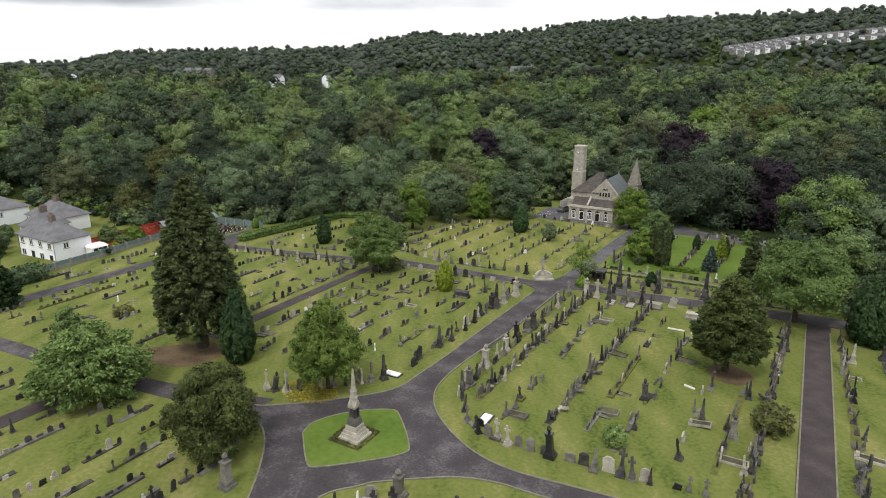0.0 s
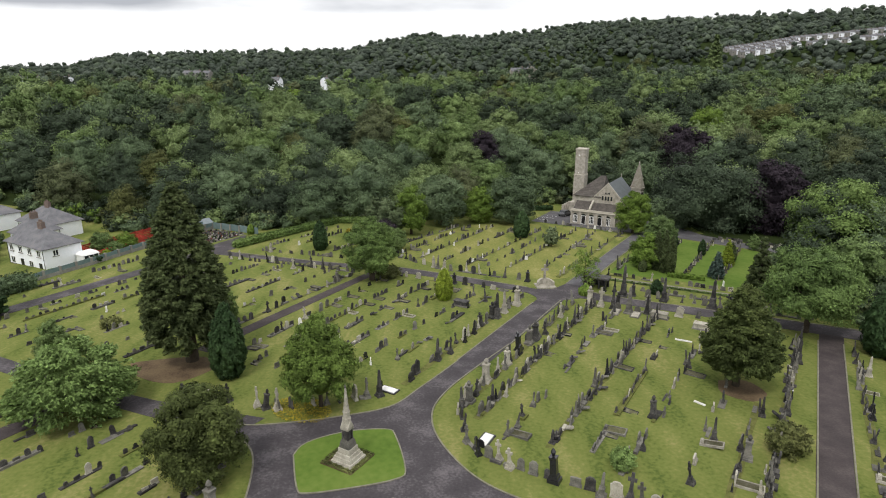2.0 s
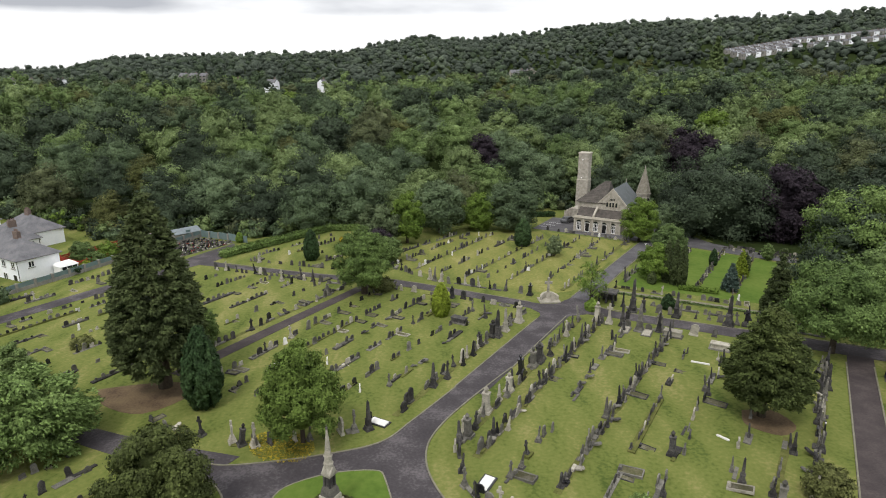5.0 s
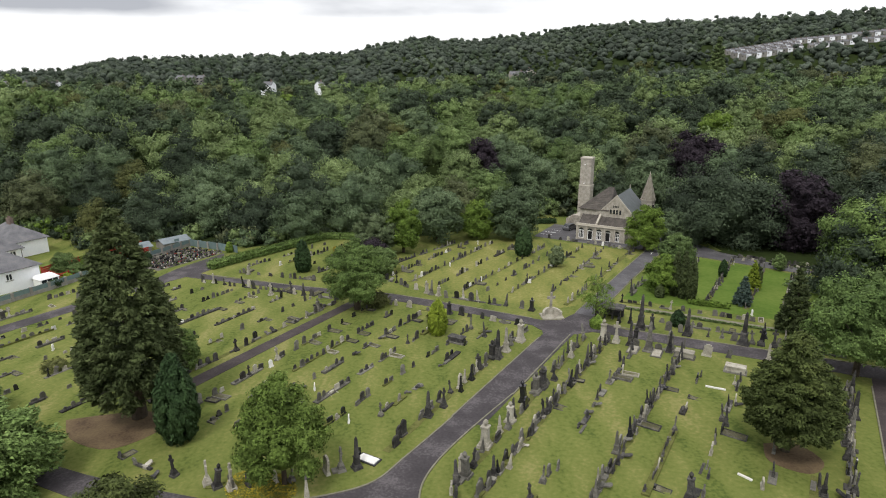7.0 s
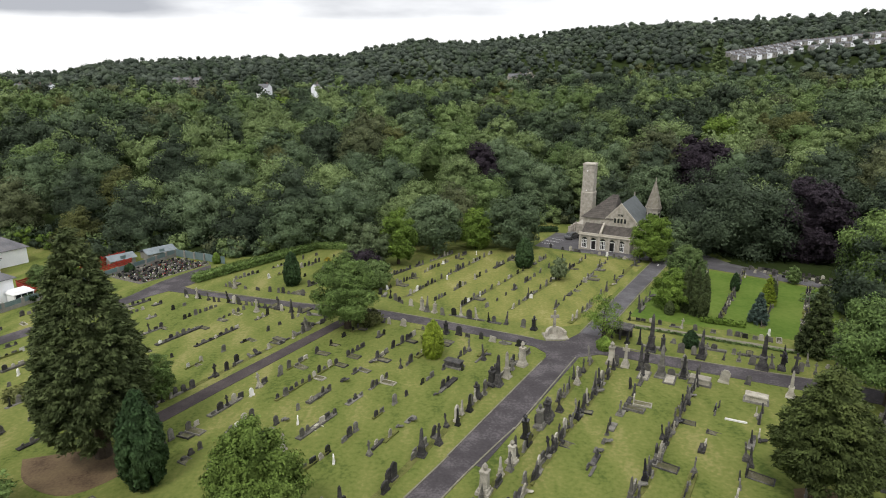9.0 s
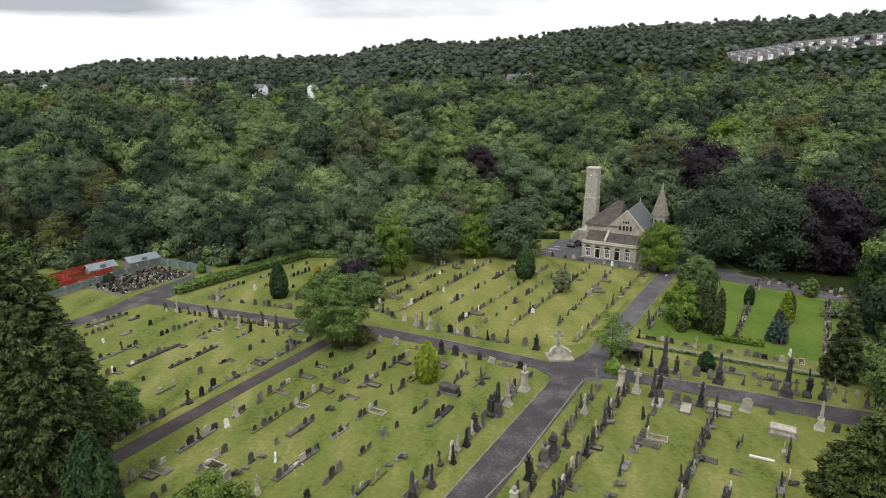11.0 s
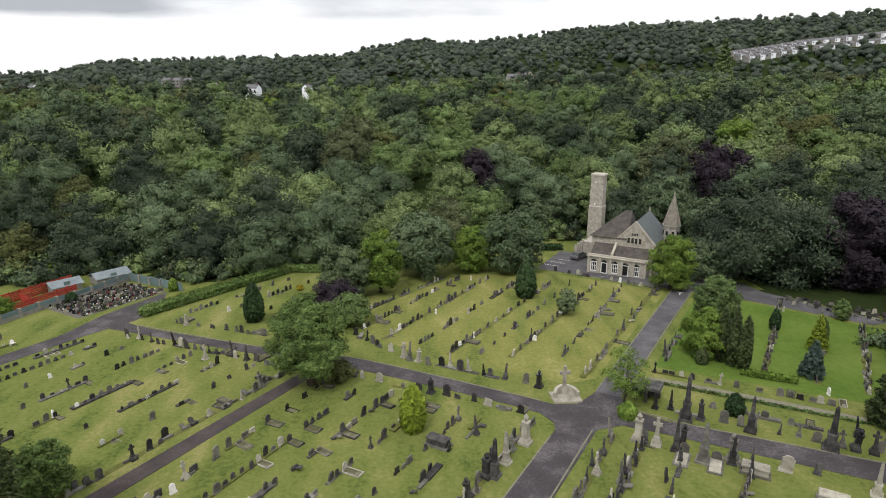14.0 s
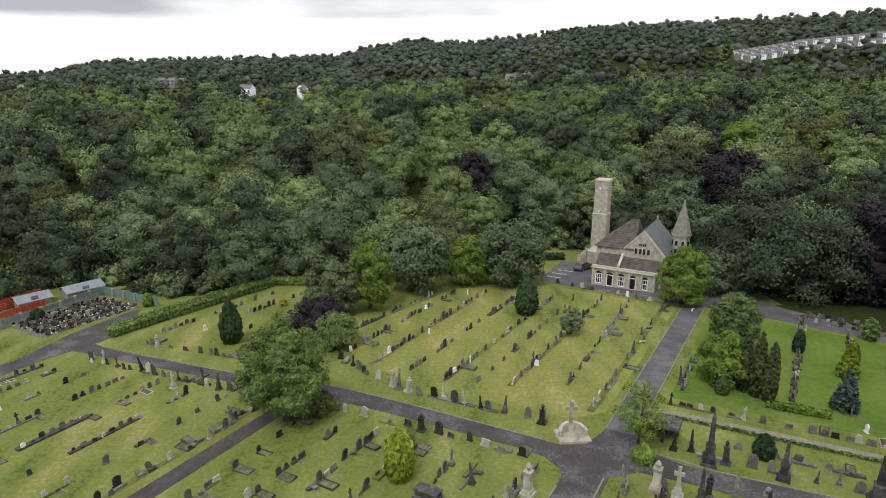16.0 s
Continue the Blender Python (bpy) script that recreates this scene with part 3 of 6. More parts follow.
def crown_form(rng, h, w, base, profile, lobes, per, rl, rp, ragged=0.2):
    """Boughs set round a crown of the named profile, and the smaller puffs of foliage that each bough carries."""
    pf, pr = zip(*PROFILE[profile])
    fs = np.linspace(0, 1, 60)
    rs = np.interp(fs, pf, pr)
    cum = np.cumsum(rs + 0.12)
    cum = (cum - cum[0]) / (cum[-1] - cum[0])
    low, high = h * base, h
    boughs, puffs = [], []
    turn = rng.uniform(0, 6.28)
    for i in range(lobes):
        f = float(np.interp((i + 0.5) / lobes, cum, fs))
        p = turn + i * 2.39996 + rng.uniform(-0.25, 0.25)
        r = rl * w * (0.55 + 0.45 * float(np.interp(f, pf, pr))) * rng.uniform(0.75, 1.25)
        out = max(0.0, w / 2 * float(np.interp(f, pf, pr)) * rng.uniform(1 - ragged, 1 + ragged * 0.5) - r * 0.75)
        z = low + (high - low) * f
        z = min(max(z, low + r * 0.5), high - r * 0.8) + rng.uniform(-0.4, 0.4) * r
        c = np.array((out * math.cos(p), out * math.sin(p), z))
        boughs.append((*c, r))
        away = np.array((math.cos(p), math.sin(p), 0.5 + 0.8 * f))
        d = rng.normal(size=(per, 3)) * np.array((1, 1, 0.8)) + away * 0.7
        d /= np.linalg.norm(d, axis=1)[:, None]
        for q in d:
            puffs.append((*(c + q * r * rng.uniform(0.72, 1.02)), rp * w * rng.uniform(0.65, 1.3)))
    axis = [(0, 0, low + (high - low) * f, w * 0.36 * float(np.interp(f, pf, pr))) for f in np.linspace(0.12, 0.86, 7)]
    return puffs + [(x, y, z, r * 0.9) for x, y, z, r in boughs], boughs + axis


def trunk_bm(rng, h, w, base, r, limbs=6):
    bm = made()
    cone(bm, (0, 0, -0.3), (0, 0, h * (base + 0.15)), r * 1.25, r * 0.8, 9)
    cone(bm, (0, 0, h * (base + 0.1)), (rng.uniform(-0.3, 0.3), rng.uniform(-0.3, 0.3), h * 0.8), r * 0.8, r * 0.2, 7)
    for i in range(limbs):
        p = i * 6.283 / max(1, limbs) + rng.uniform(-0.4, 0.4)
        z = h * (base + rng.uniform(0.0, 0.25))
        cone(bm, (0, 0, z * 0.85), (w * 0.32 * math.cos(p), w * 0.32 * math.sin(p), z + h * 0.22), r * 0.5, r * 0.12, 6)
    return bm


SEED = [10]
SPECIAL = []
# profile, boughs, puffs on each, their sizes against the width, and how the sprays lie
FORMS = {
    "dome": ("round", 26, 13, 0.17, 0.062, dict(flat=0.7, spread=0.5, lift=0.5, scat=(0.6, 1.25))),
    "pear": ("pear", 30, 13, 0.16, 0.06, dict(flat=0.75, spread=0.55, lift=0.4, scat=(0.6, 1.35))),
    "wide": ("wide", 34, 12, 0.13, 0.05, dict(flat=0.4, spread=0.4, lift=0.4, stretch=1.6, aim="out", scat=(0.6, 1.4))),
    "tall": ("tall", 260, 6, 0.08, 0.034, dict(flat=0.4, spread=0.4, lift=0.3, stretch=1.9, aim="out", scat=(0.5, 1.5))),
    "cone": ("cone", 80, 8, 0.11, 0.05, dict(flat=0.55, spread=0.45, lift=0.3, stretch=1.5, aim="out", scat=(0.5, 1.35))),
    "spire": ("spire", 60, 7, 0.12, 0.06, dict(flat=0.5, spread=0.45, lift=0.2, stretch=1.6, aim="out", scat=(0.5, 1.4))),
    "cypress": ("column", 110, 6, 0.12, 0.045, dict(flat=1.9, lift=0.2, stretch=2.2, spread=0.35, scat=(0.6, 1.15))),
}


def tree(name, x, y, h, w, mat, form="dome", n=2600, size=0.42, base=0.22, label="", clumps=46, trunk=0.028, sink=0.0, **kw):
    SEED[0] += 1
    area = w * h * kw.get("fill", 1.0)
    size *= 0.54
    n = int(13.6 * area / size ** 2)
    most = kw.get("most", 12000)
    if n > most:
        n, size = most, math.sqrt(13.6 * area / most)
    rng = np.random.default_rng(SEED[0])
    ob = thing(name, pose(x, y, land(x, y) - sink, 0, 0, rng.uniform(0, 360)), label, "tree")
    profile, lobes, per, rl, rp, o = FORMS[form]
    lobes, per = kw.get("lobes", lobes), kw.get("per", per)
    cl, heart = crown_form(rng, h, w, base, profile, lobes, per, kw.get("rl", rl), kw.get("rp", rp), kw.get("ragged", 0.03 if form == "cypress" else 0.1))
    vs, gs = crown_arrays(rng, cl, n, size, core=kw.get("core", 0.62 if form in ("dome", "pear", "wide") else 0.82), heart=heart, **o)
    crown = new("crown", array_mesh("crown", vs, gs, [mat]))
    crown.parent = ob
    part("trunk", trunk_bm(rng, h, w, base, max(0.1, h * trunk), 6 if form in ("dome", "pear", "wide") else 0), "bark", ob)
    return ob


tree("conifer_tree", -21.1, 19.6, 20.7, 9.0, "conifer", "tall", 22000, 0.3, 0.12, "tall dark green conifer with dense drooping branches", 330, 0.03, ragged=0.05, most=52000)
tree("cypress_tree", -15.3, 15.4, 8.2, 3.7, "yew", "cypress", 6000, 0.3, 0.03, "dark green cypress with upright dense foliage", 110, most=32000)
tree("broadleaf_tree", -4.0, 48.2, 9.7, 8.3, "round_green", "dome", 9000, 0.36, 0.16, "round-headed green tree by the cross path", 90, 0.045, ragged=0.04, most=32000)
tree("broadleaf_tree", -4.0, 8.6, 9.4, 7.0, "fresh_lime", "pear", 9000, 0.34, 0.16, "bright green leafy tree over the graves", 90, 0.02, most=32000)
tree("bushy_tree", -11.2, -2.3, 8.1, 7.2, "bush_green", "dome", 9000, 0.32, 0.03, "dense rounded dark green evergreen tree", 110, 0.03, most=32000)
tree("spreading_tree", -27.8, 8.0, 7.0, 10.6, "fresh", "wide", 9000, 0.4, 0.1, "wide spreading green tree with low branches", 100, 0.03, most=32000)
tree("young_conifer", -37.6, 20.6, 5.0, 4.0, "ash", "pear", 2500, 0.32, 0.05, "small light green young tree", 60)
tree("conifer_tree", 38.1, 13.4, 10.9, 7.5, "olive_con", "cone", 9000, 0.36, 0.16, "broad dark conifer on a bare earth patch", 200, 0.03, most=32000)
tree("broadleaf_tree", 53.2, 27.6, 10.6, 11.0, "fresh", "dome", 10000, 0.42, 0.22, "broad light green tree over the path end", 100, 0.03, most=32000)
tree("slender_conifer", 52.9, 39.8, 9.2, 4.0, "conifer", "spire", 4000, 0.34, 0.03, "slender dark green conifer", 90)
tree("cypress_tree", 58.8, 21.0, 8.6, 5.6, "yew", "cypress", 5000, 0.34, 0.03, "dark green cypress with upright dense foliage", 110)
tree("broadleaf_tree", 70.5, 51.5, 14.9, 15.5, "round_green", "dome", 11000, 0.55, 0.1, "large green tree at the cemetery edge", 110, 0.03, most=32000)
tree("cypress_tree", -16.5, 68.8, 5.6, 2.9, "yew", "cypress", 2500, 0.28, 0.03, "dark columnar cypress on the lawn", 80)
tree("cypress_tree", 23.1, 78.3, 5.5, 3.3, "yew", "cypress", 2500, 0.28, 0.03, "dark columnar cypress on the lawn", 80)
tree("small_tree", 28.0, 70.3, 3.8, 3.0, "grey_leaf", "dome", 1500, 0.28, 0.1, "small grey-green tree on the lawn", 40)
tree("broadleaf_tree", -5.2, 79.0, 8.0, 8.4, "grey_leaf", "dome", 5000, 0.4, 0.1, "grey-green broadleaf tree beside the lawn", 80)
tree("broadleaf_tree", 0.2, 80.6, 9.8, 6.8, "lime", "dome", 4500, 0.38, 0.1, "bright green broadleaf tree beside the lawn", 70)
tree("copper_tree", -4.9, 68.6, 5.1, 7.6, "copper", "dome", 3500, 0.34, 0.05, "dark purple copper-leaved tree", 60)
tree("broadleaf_tree", -2.4, 66.0, 4.4, 5.6, "ash", "dome", 3000, 0.32, 0.05, "low green bushy tree", 60)
tree("broadleaf_tree", 6.5, 90.3, 11.0, 11.2, "oak", "dome", 6000, 0.42, 0.12, "dense mid-green tree beside the lawn", 90)
tree("broadleaf_tree", 15.2, 94.4, 7.8, 7.8, "lime", "dome", 4000, 0.36, 0.04, "light green broadleaf tree beside the lawn", 70)
tree("broadleaf_tree", 22.6, 93.6, 10.6, 11.2, "oak", "dome", 6000, 0.42, 0.03, "dense mid-green tree beside the lawn", 90)
tree("broadleaf_tree", 47.4, 83.0, 8.8, 7.4, "lime", "dome", 6000, 0.36, 0.05, "light green tree before the chapel", 80, 0.03, most=32000)
tree("broadleaf_tree", 54.2, 87.5, 6.8, 6.4, "oak", "dome", 3500, 0.38, 0.14, "green tree beside the forecourt", 60)
tree("young_tree", 28.6, 43.2, 6.2, 4.8, "lime", "dome", 2200, 0.26, 0.25, "young airy light green tree at the crossing", 20, 0.014, fill=0.24, core=0.06, lobes=16, per=6, rl=0.2)
tree("bushy_tree", 41.7, 56.0, 5.8, 5.6, "lime", "dome", 3500, 0.3, 0.02, "bright green rounded bush", 70)
for x, y, h in ((43.0, 54.2, 6.9), (43.8, 53.0, 7.3), (44.6, 51.9, 6.6)):
    tree("cypress_tree", x, y, h, 1.55, "conifer", "cypress", 2500, 0.24, 0.02, "tall narrow green cypress in a close clump", 80)
tree("bushy_tree", -21.4, 30.0, 4.8, 4.4, "round_green", "dome", 2500, 0.3, 0.02, "rounded green bush beside the tall conifer", 60)
tree("small_conifer", 56.4, 57.6, 4.6, 2.3, "gold_conifer", "spire", 2000, 0.24, 0.02, "slim yellow-green conifer on the lawn", 60)
tree("bushy_tree", 47.5, 66.5, 6.8, 6.0, "ash", "dome", 3500, 0.34, 0.05, "green rounded tree beside the lawn", 60)
tree("spruce_tree", 51.4, 50.2, 4.4, 2.6, "blue_conifer", "spire", 2200, 0.28, 0.03, "small blue spruce on the lawn", 70)
tree("conifer_tree", -57.6, 34.6, 10.8, 7.0, "yew", "spire", 4500, 0.42, 0.03, "dark evergreen tree by the lane", 80)
tree("golden_conifer", 7.6, 38.8, 4.6, 2.5, "gold_conifer", "cypress", 4000, 0.2, 0.02, "small golden-green clipped conifer", 90)
tree("shrub", 37.2, 1.6, 2.7, 3.4, "olive", "dome", 2200, 0.28, 0.0, "spreading olive shrub over the graves", 40)
tree("shrub", 22.6, -0.6, 1.6, 2.2, "fresh", "dome", 1400, 0.22, 0.0, "leafy green shrub among headstones", 30)


for x, y, h, w, m, text in ((66.5, 91, 13.6, 25, "dark_oak", "broad spreading dark green oak at the lawn's edge"), (90, 101, 13.0, 15, "dark_oak", "dark green oak at the lawn's edge"), (94, 84, 14.0, 15, "dark_oak", "dark green oak at the lawn's edge"),
                            (78, 85, 14.6, 14, "copper", "large dark purple copper beech by the lawn"), (78, 139, 14.6, 17, "copper", "large dark purple copper beech behind the chapel"), (104, 187, 19.0 - land(104, 187), 14, "lime", "bright yellow-green tree in the wood"),
                            (119, 188, 19.2 - land(119, 188), 12, "olive", "yellowish olive-green tree in the wood"), (131, 191, 19.6 - land(131, 191), 14, "olive", "yellowish olive-green tree in the wood"), (30, 122, 7.0, 7.5, "oak", "green tree behind the chapel lawn"),
                            (92, 62, 15.0, 16, "dark_oak", "large green tree at the cemetery edge"), (60, 124, 12.0, 14, "oak", "dense green tree behind the chapel"), (46, 128, 12.5, 12, "oak_light", "dense light green tree behind the chapel")):
    tree("woodland_tree", x, y, h, w, m, "dome", 5000, 0.62, 0.02, text, 70, most=26000 if w > 20 else 12000)
    SPECIAL.append((x, y, w * 0.55))
    if y > 80:
        SPECIAL.append((x - 0.045 * y, y - 12, w * 0.55))
        SPECIAL.append((x - 0.09 * y, y - 23, w * 0.4))
tree("conifer_tree", 213.0, 455.0, 60.5 - land(213.0, 455.0), 17.0, "oak_light", "spire", 2500, 1.1, 0.05, "tall pointed tree above the wood", 70)

# woodland: edge trees as things, the rest as one mass
def wood_templates():
    mats = ["oak", "dark_oak", "oak_light", "ash", "olive", "olive_dark", "oak", "copper"]
    out = []
    for i, m in enumerate(mats):
        rng = np.random.default_rng(500 + i)
        h, w = rng.uniform(13, 17), rng.uniform(14, 18)
        cl, heart = crown_form(rng, h, w, 0.06, "pear" if i % 3 == 1 else "round", 18 + i % 3 * 4, 14, 0.18, 0.058, 0.14)
        vs, gs = crown_arrays(rng, cl, 6800, 0.4, True, flat=0.7, spread=0.45, lift=0.5, core=0.66, heart=heart, scat=(0.7, 1.2))
        out.append((array_mesh("crown", vs, gs, [m]), m, h))
    return out


LABEL = {"oak": "mid-green woodland tree with a lobed crown", "dark_oak": "dark green woodland tree with a lobed crown", "ash": "light green woodland tree with a lobed crown", "olive": "olive-green woodland tree with a lobed crown",
         "copper": "dark purple copper beech at the wood's edge", "lime": "bright yellow-green woodland tree", "oak_light": "fresh green woodland tree with a lobed crown", "olive_dark": "dull olive woodland tree with a lobed crown"}
wood_t = wood_templates()
wood_trunk = []
for i in range(3):
    b = trunk_bm(np.random.default_rng(40 + i), 13, 12, 0.1, 0.35)
    me = bpy.data.meshes.new("trunk")
    b.to_mesh(me)
    b.free()
    me.materials.append(M["bark"])
    wood_trunk.append(me)


def wood_tree(x, y, k, s, rng):
    me, m, h = wood_t[k]
    ob = thing("woodland_tree", pose(x, y, land(x, y) - 0.9, 0, 0, rng.uniform(0, 360)) @ Matrix.Diagonal((s * rng.uniform(0.9, 1.1), s * rng.uniform(0.9, 1.1), s, 1)), LABEL[m], "tree", "trees of the wood")
    c = new("crown", me)
    c.parent = ob
    t = new("trunk", wood_trunk[int(rng.integers(3))])
    t.parent = ob
    return ob


TOWN = [((349.0, 755.0), (433.0, 764.0), 15), ((352.0, 742.0), (430.0, 750.0), 14), ((357.0, 730.0), (426.0, 736.0), 12), ((434.0, 767.0), (534.0, 745.0), 18), ((438.0, 734.0), (517.0, 718.0), 14)]


def in_town(x, y):
    """Between and just below the rows of terraced houses."""
    r = math.hypot(x, y)
    for (x0, y0), (x1, y1), n in TOWN:
        for i in range(n):
            t = i / (n - 1)
            hx, hy = x0 + (x1 - x0) * t, y0 + (y1 - y0) * t
            if abs(hx * y - hy * x) / r < 7 and -17 < r - math.hypot(hx, hy) < 7:
                return True
    return False


def plant_wood():
    rng = np.random.default_rng(77)
    near, mid, far = [], [], []
    taken = {}

    def free(x, y, d):
        i, j = int(x // 16), int(y // 16)
        for u in (-1, 0, 1):
            for v in (-1, 0, 1):
                for p in taken.get((i + u, j + v), ()):
                    if (p[0] - x) ** 2 + (p[1] - y) ** 2 < d * d:
                        return False
        taken.setdefault((i, j), []).append((x, y))
        return True
    for _ in range(90000):
        r = math.sqrt(rng.uniform(95 ** 2, 1500 ** 2)) if rng.random() < 0.6 else math.sqrt(rng.uniform(95 ** 2, 480 ** 2))
        th = rng.uniform(-0.78, 0.80)
        x, y = 8.2 + r * math.sin(th), -46.8 + r * math.cos(th)
        if r > 480 and abs(th) > 0.69 or 560 < r < 750 and th > -0.2 or r > 1330:
            continue
        a, b = ab(x, y)
        if inside(CLEAR, a, b):
            continue
        d = float(np.interp(r, (120, 260, 480, 700, 1500), (10.4, 13.4, 13.2, 10.0, 11.5)))
        if any((x - p) ** 2 + (y - q) ** 2 < c * c for p, q, c in GAPS):
            continue
        if 780 < r < 1040 and in_town(x, y):
            continue
        if not free(x, y, d):
            continue
        (near if r < 215 else mid if r < 480 else far).append((x, y, r))
    for x, y, r in near:
        k = int(rng.choice(8, p=(0.20, 0.27, 0.2, 0.10, 0.02, 0.07, 0.13, 0.01)))
        edge = any(inside(CLEAR, *ab(x + u, y + v)) for u, v in ((0, -9), (7, -6), (-7, -6), (9, 0), (-9, 0)))
        wood_tree(x, y, k, rng.uniform(0.7, 0.9) if edge else rng.uniform(0.8, 1.08), rng)
    scrub = []
    for _ in range(900):
        t = rng.uniform(0, len(CLEAR) - 1)
        i = int(t)
        (a0, b0), (a1, b1) = CLEAR[i], CLEAR[i + 1]
        x, y = xy(a0 + (a1 - a0) * (t - i), b0 + (b1 - b0) * (t - i))
        x, y = x + rng.normal(0, 1.6), y + abs(rng.normal(0, 2.0))
        if y > 20 and -130 < x < 110 and a1 - a0 < 60 and not (50 < x < 84 and 66 < y < 100):
            scrub.append((x, y, 0))
    mats = ["oak", "dark_oak", "ash", "olive", "lime", "copper", "oak_light", "olive_dark"]
    weights = (0.27, 0.295, 0.12, 0.025, 0.01, 0.0, 0.22, 0.06)

    def mass(name, spots, count, size, nclump, label, wide, per, core, tall=1.0, mats=mats, weights=weights, span=(0.78, 1.2)):
        forms = []
        for i in range(7):
            g = np.random.default_rng(900 + i)
            h, w = g.uniform(11, 15) * tall, wide * g.uniform(0.85, 1.2)
            cl, heart = crown_form(g, h, w, 0.1, "pear" if i % 3 == 1 else "round", nclump, per, 0.19 if nclump > 6 else 0.26, 0.062 if nclump > 6 else 0.13, 0.14)
            vs, gs = crown_arrays(g, cl, count, size, True, 1, 0.7, 0.45, 0.5, 1.0, core, heart[:nclump + 2], (0.7, 1.15))
            forms.append((vs, np.concatenate(gs)))
        V, F, I, n = [], [], [], 0
        for x, y, r in spots:
            vs, f = forms[int(rng.integers(7))]
            a, s = rng.uniform(0, 6.28), rng.uniform(*span)
            ca, sa = math.cos(a) * s, math.sin(a) * s
            V.append(np.stack((vs[:, 0] * ca - vs[:, 1] * sa + x, vs[:, 0] * sa + vs[:, 1] * ca + y, vs[:, 2] * s * rng.uniform(0.78, 1.2) + land(x, y) - tall), 1))
            F.append(f + n)
            I.append(np.full(len(f), int(rng.choice(len(mats), p=weights))))
            n += len(vs)
        me = array_mesh(name, np.concatenate(V), [np.concatenate(F)], mats, np.concatenate(I))
        tagged(new(name, me), label, "woodland", kind="stuff")
    mass("undergrowth", scrub[:200], 280, 0.45, 4, "low green scrub along the wood's edge", 4.4, 6, 0.7, 0.24)
    mass("woodland", [p for p in mid if p[2] < 330], 3000, 0.58, 14, "dense green broadleaf wood covering the hillside", 15.5, 11, 0.68)
    mass("upper_woodland", [p for p in mid if p[2] >= 330], 1500, 0.78, 10, "dense green broadleaf wood on the upper slope", 14.5, 9, 0.7)
    # far crowns mostly wear the greyer, bluer leaves with haze painted in
    mass("distant_woodland", far, 110, 0.95, 2, "distant wooded hills under a grey sky", 14.0, 5, 0.95, 0.8, ["hazed_oak", "hazed_ash", "dark_oak"], (0.62, 0.23, 0.15), (0.55, 1.4))


GAPS = [(-105, 360, 15), (-98, 342, 10), (-71, 360, 10), (-66, 345, 7), (-109, 372, 13), (-134, 375, 10), (-75, 371, 8), (61, 422, 16), (-68, 1235, 30)] + SPECIAL
plant_wood()


# ---------- grave monuments ----------
STONES = {}
WORD = {"dark_stone": "soot-dark stone", "grey_stone": "weathered grey stone", "pale_stone": "pale sandstone", "black_granite": "polished black granite", "white_marble": "white marble"}


def arch(w, h, kind):
    """Outline (y, z) of a headstone's face."""
    p = [(-w / 2, 0), (w / 2, 0)]
    if kind == "round":
        p += [(w / 2 * math.cos(t), h - w / 2 + w / 2 * math.sin(t)) for t in np.linspace(0, math.pi, 9)]
    elif kind == "gothic":
        p += [(w / 2, h * 0.72), (w * 0.42, h * 0.82), (w * 0.25, h * 0.93), (0, h), (-w * 0.25, h * 0.93), (-w * 0.42, h * 0.82), (-w / 2, h * 0.72)]
    elif kind == "shoulder":
        p += [(w / 2, h * 0.8), (w * 0.36, h * 0.84), (w * 0.3, h * 0.95), (w * 0.12, h), (-w * 0.12, h), (-w * 0.3, h * 0.95), (-w * 0.36, h * 0.84), (-w / 2, h * 0.8)]
    else:
        p += [(w / 2, h * 0.97), (w * 0.2, h), (-w * 0.2, h), (-w / 2, h * 0.97)]
    return p


def cross_bm(h, w, t, z):
    bm = made()
    s = h * 0.17
    prism(bm, [(-s * 0.62, z), (s * 0.62, z), (s * 0.45, z + h * 0.58), (w / 2, z + h * 0.57), (w / 2, z + h * 0.57 + s), (s * 0.45, z + h * 0.56 + s), (s * 0.45, z + h), (-s * 0.45, z + h),
               (-s * 0.45, z + h * 0.56 + s), (-w / 2, z + h * 0.57 + s), (-w / 2, z + h * 0.57), (-s * 0.45, z + h * 0.58)], -t / 2, t / 2)
    return bm


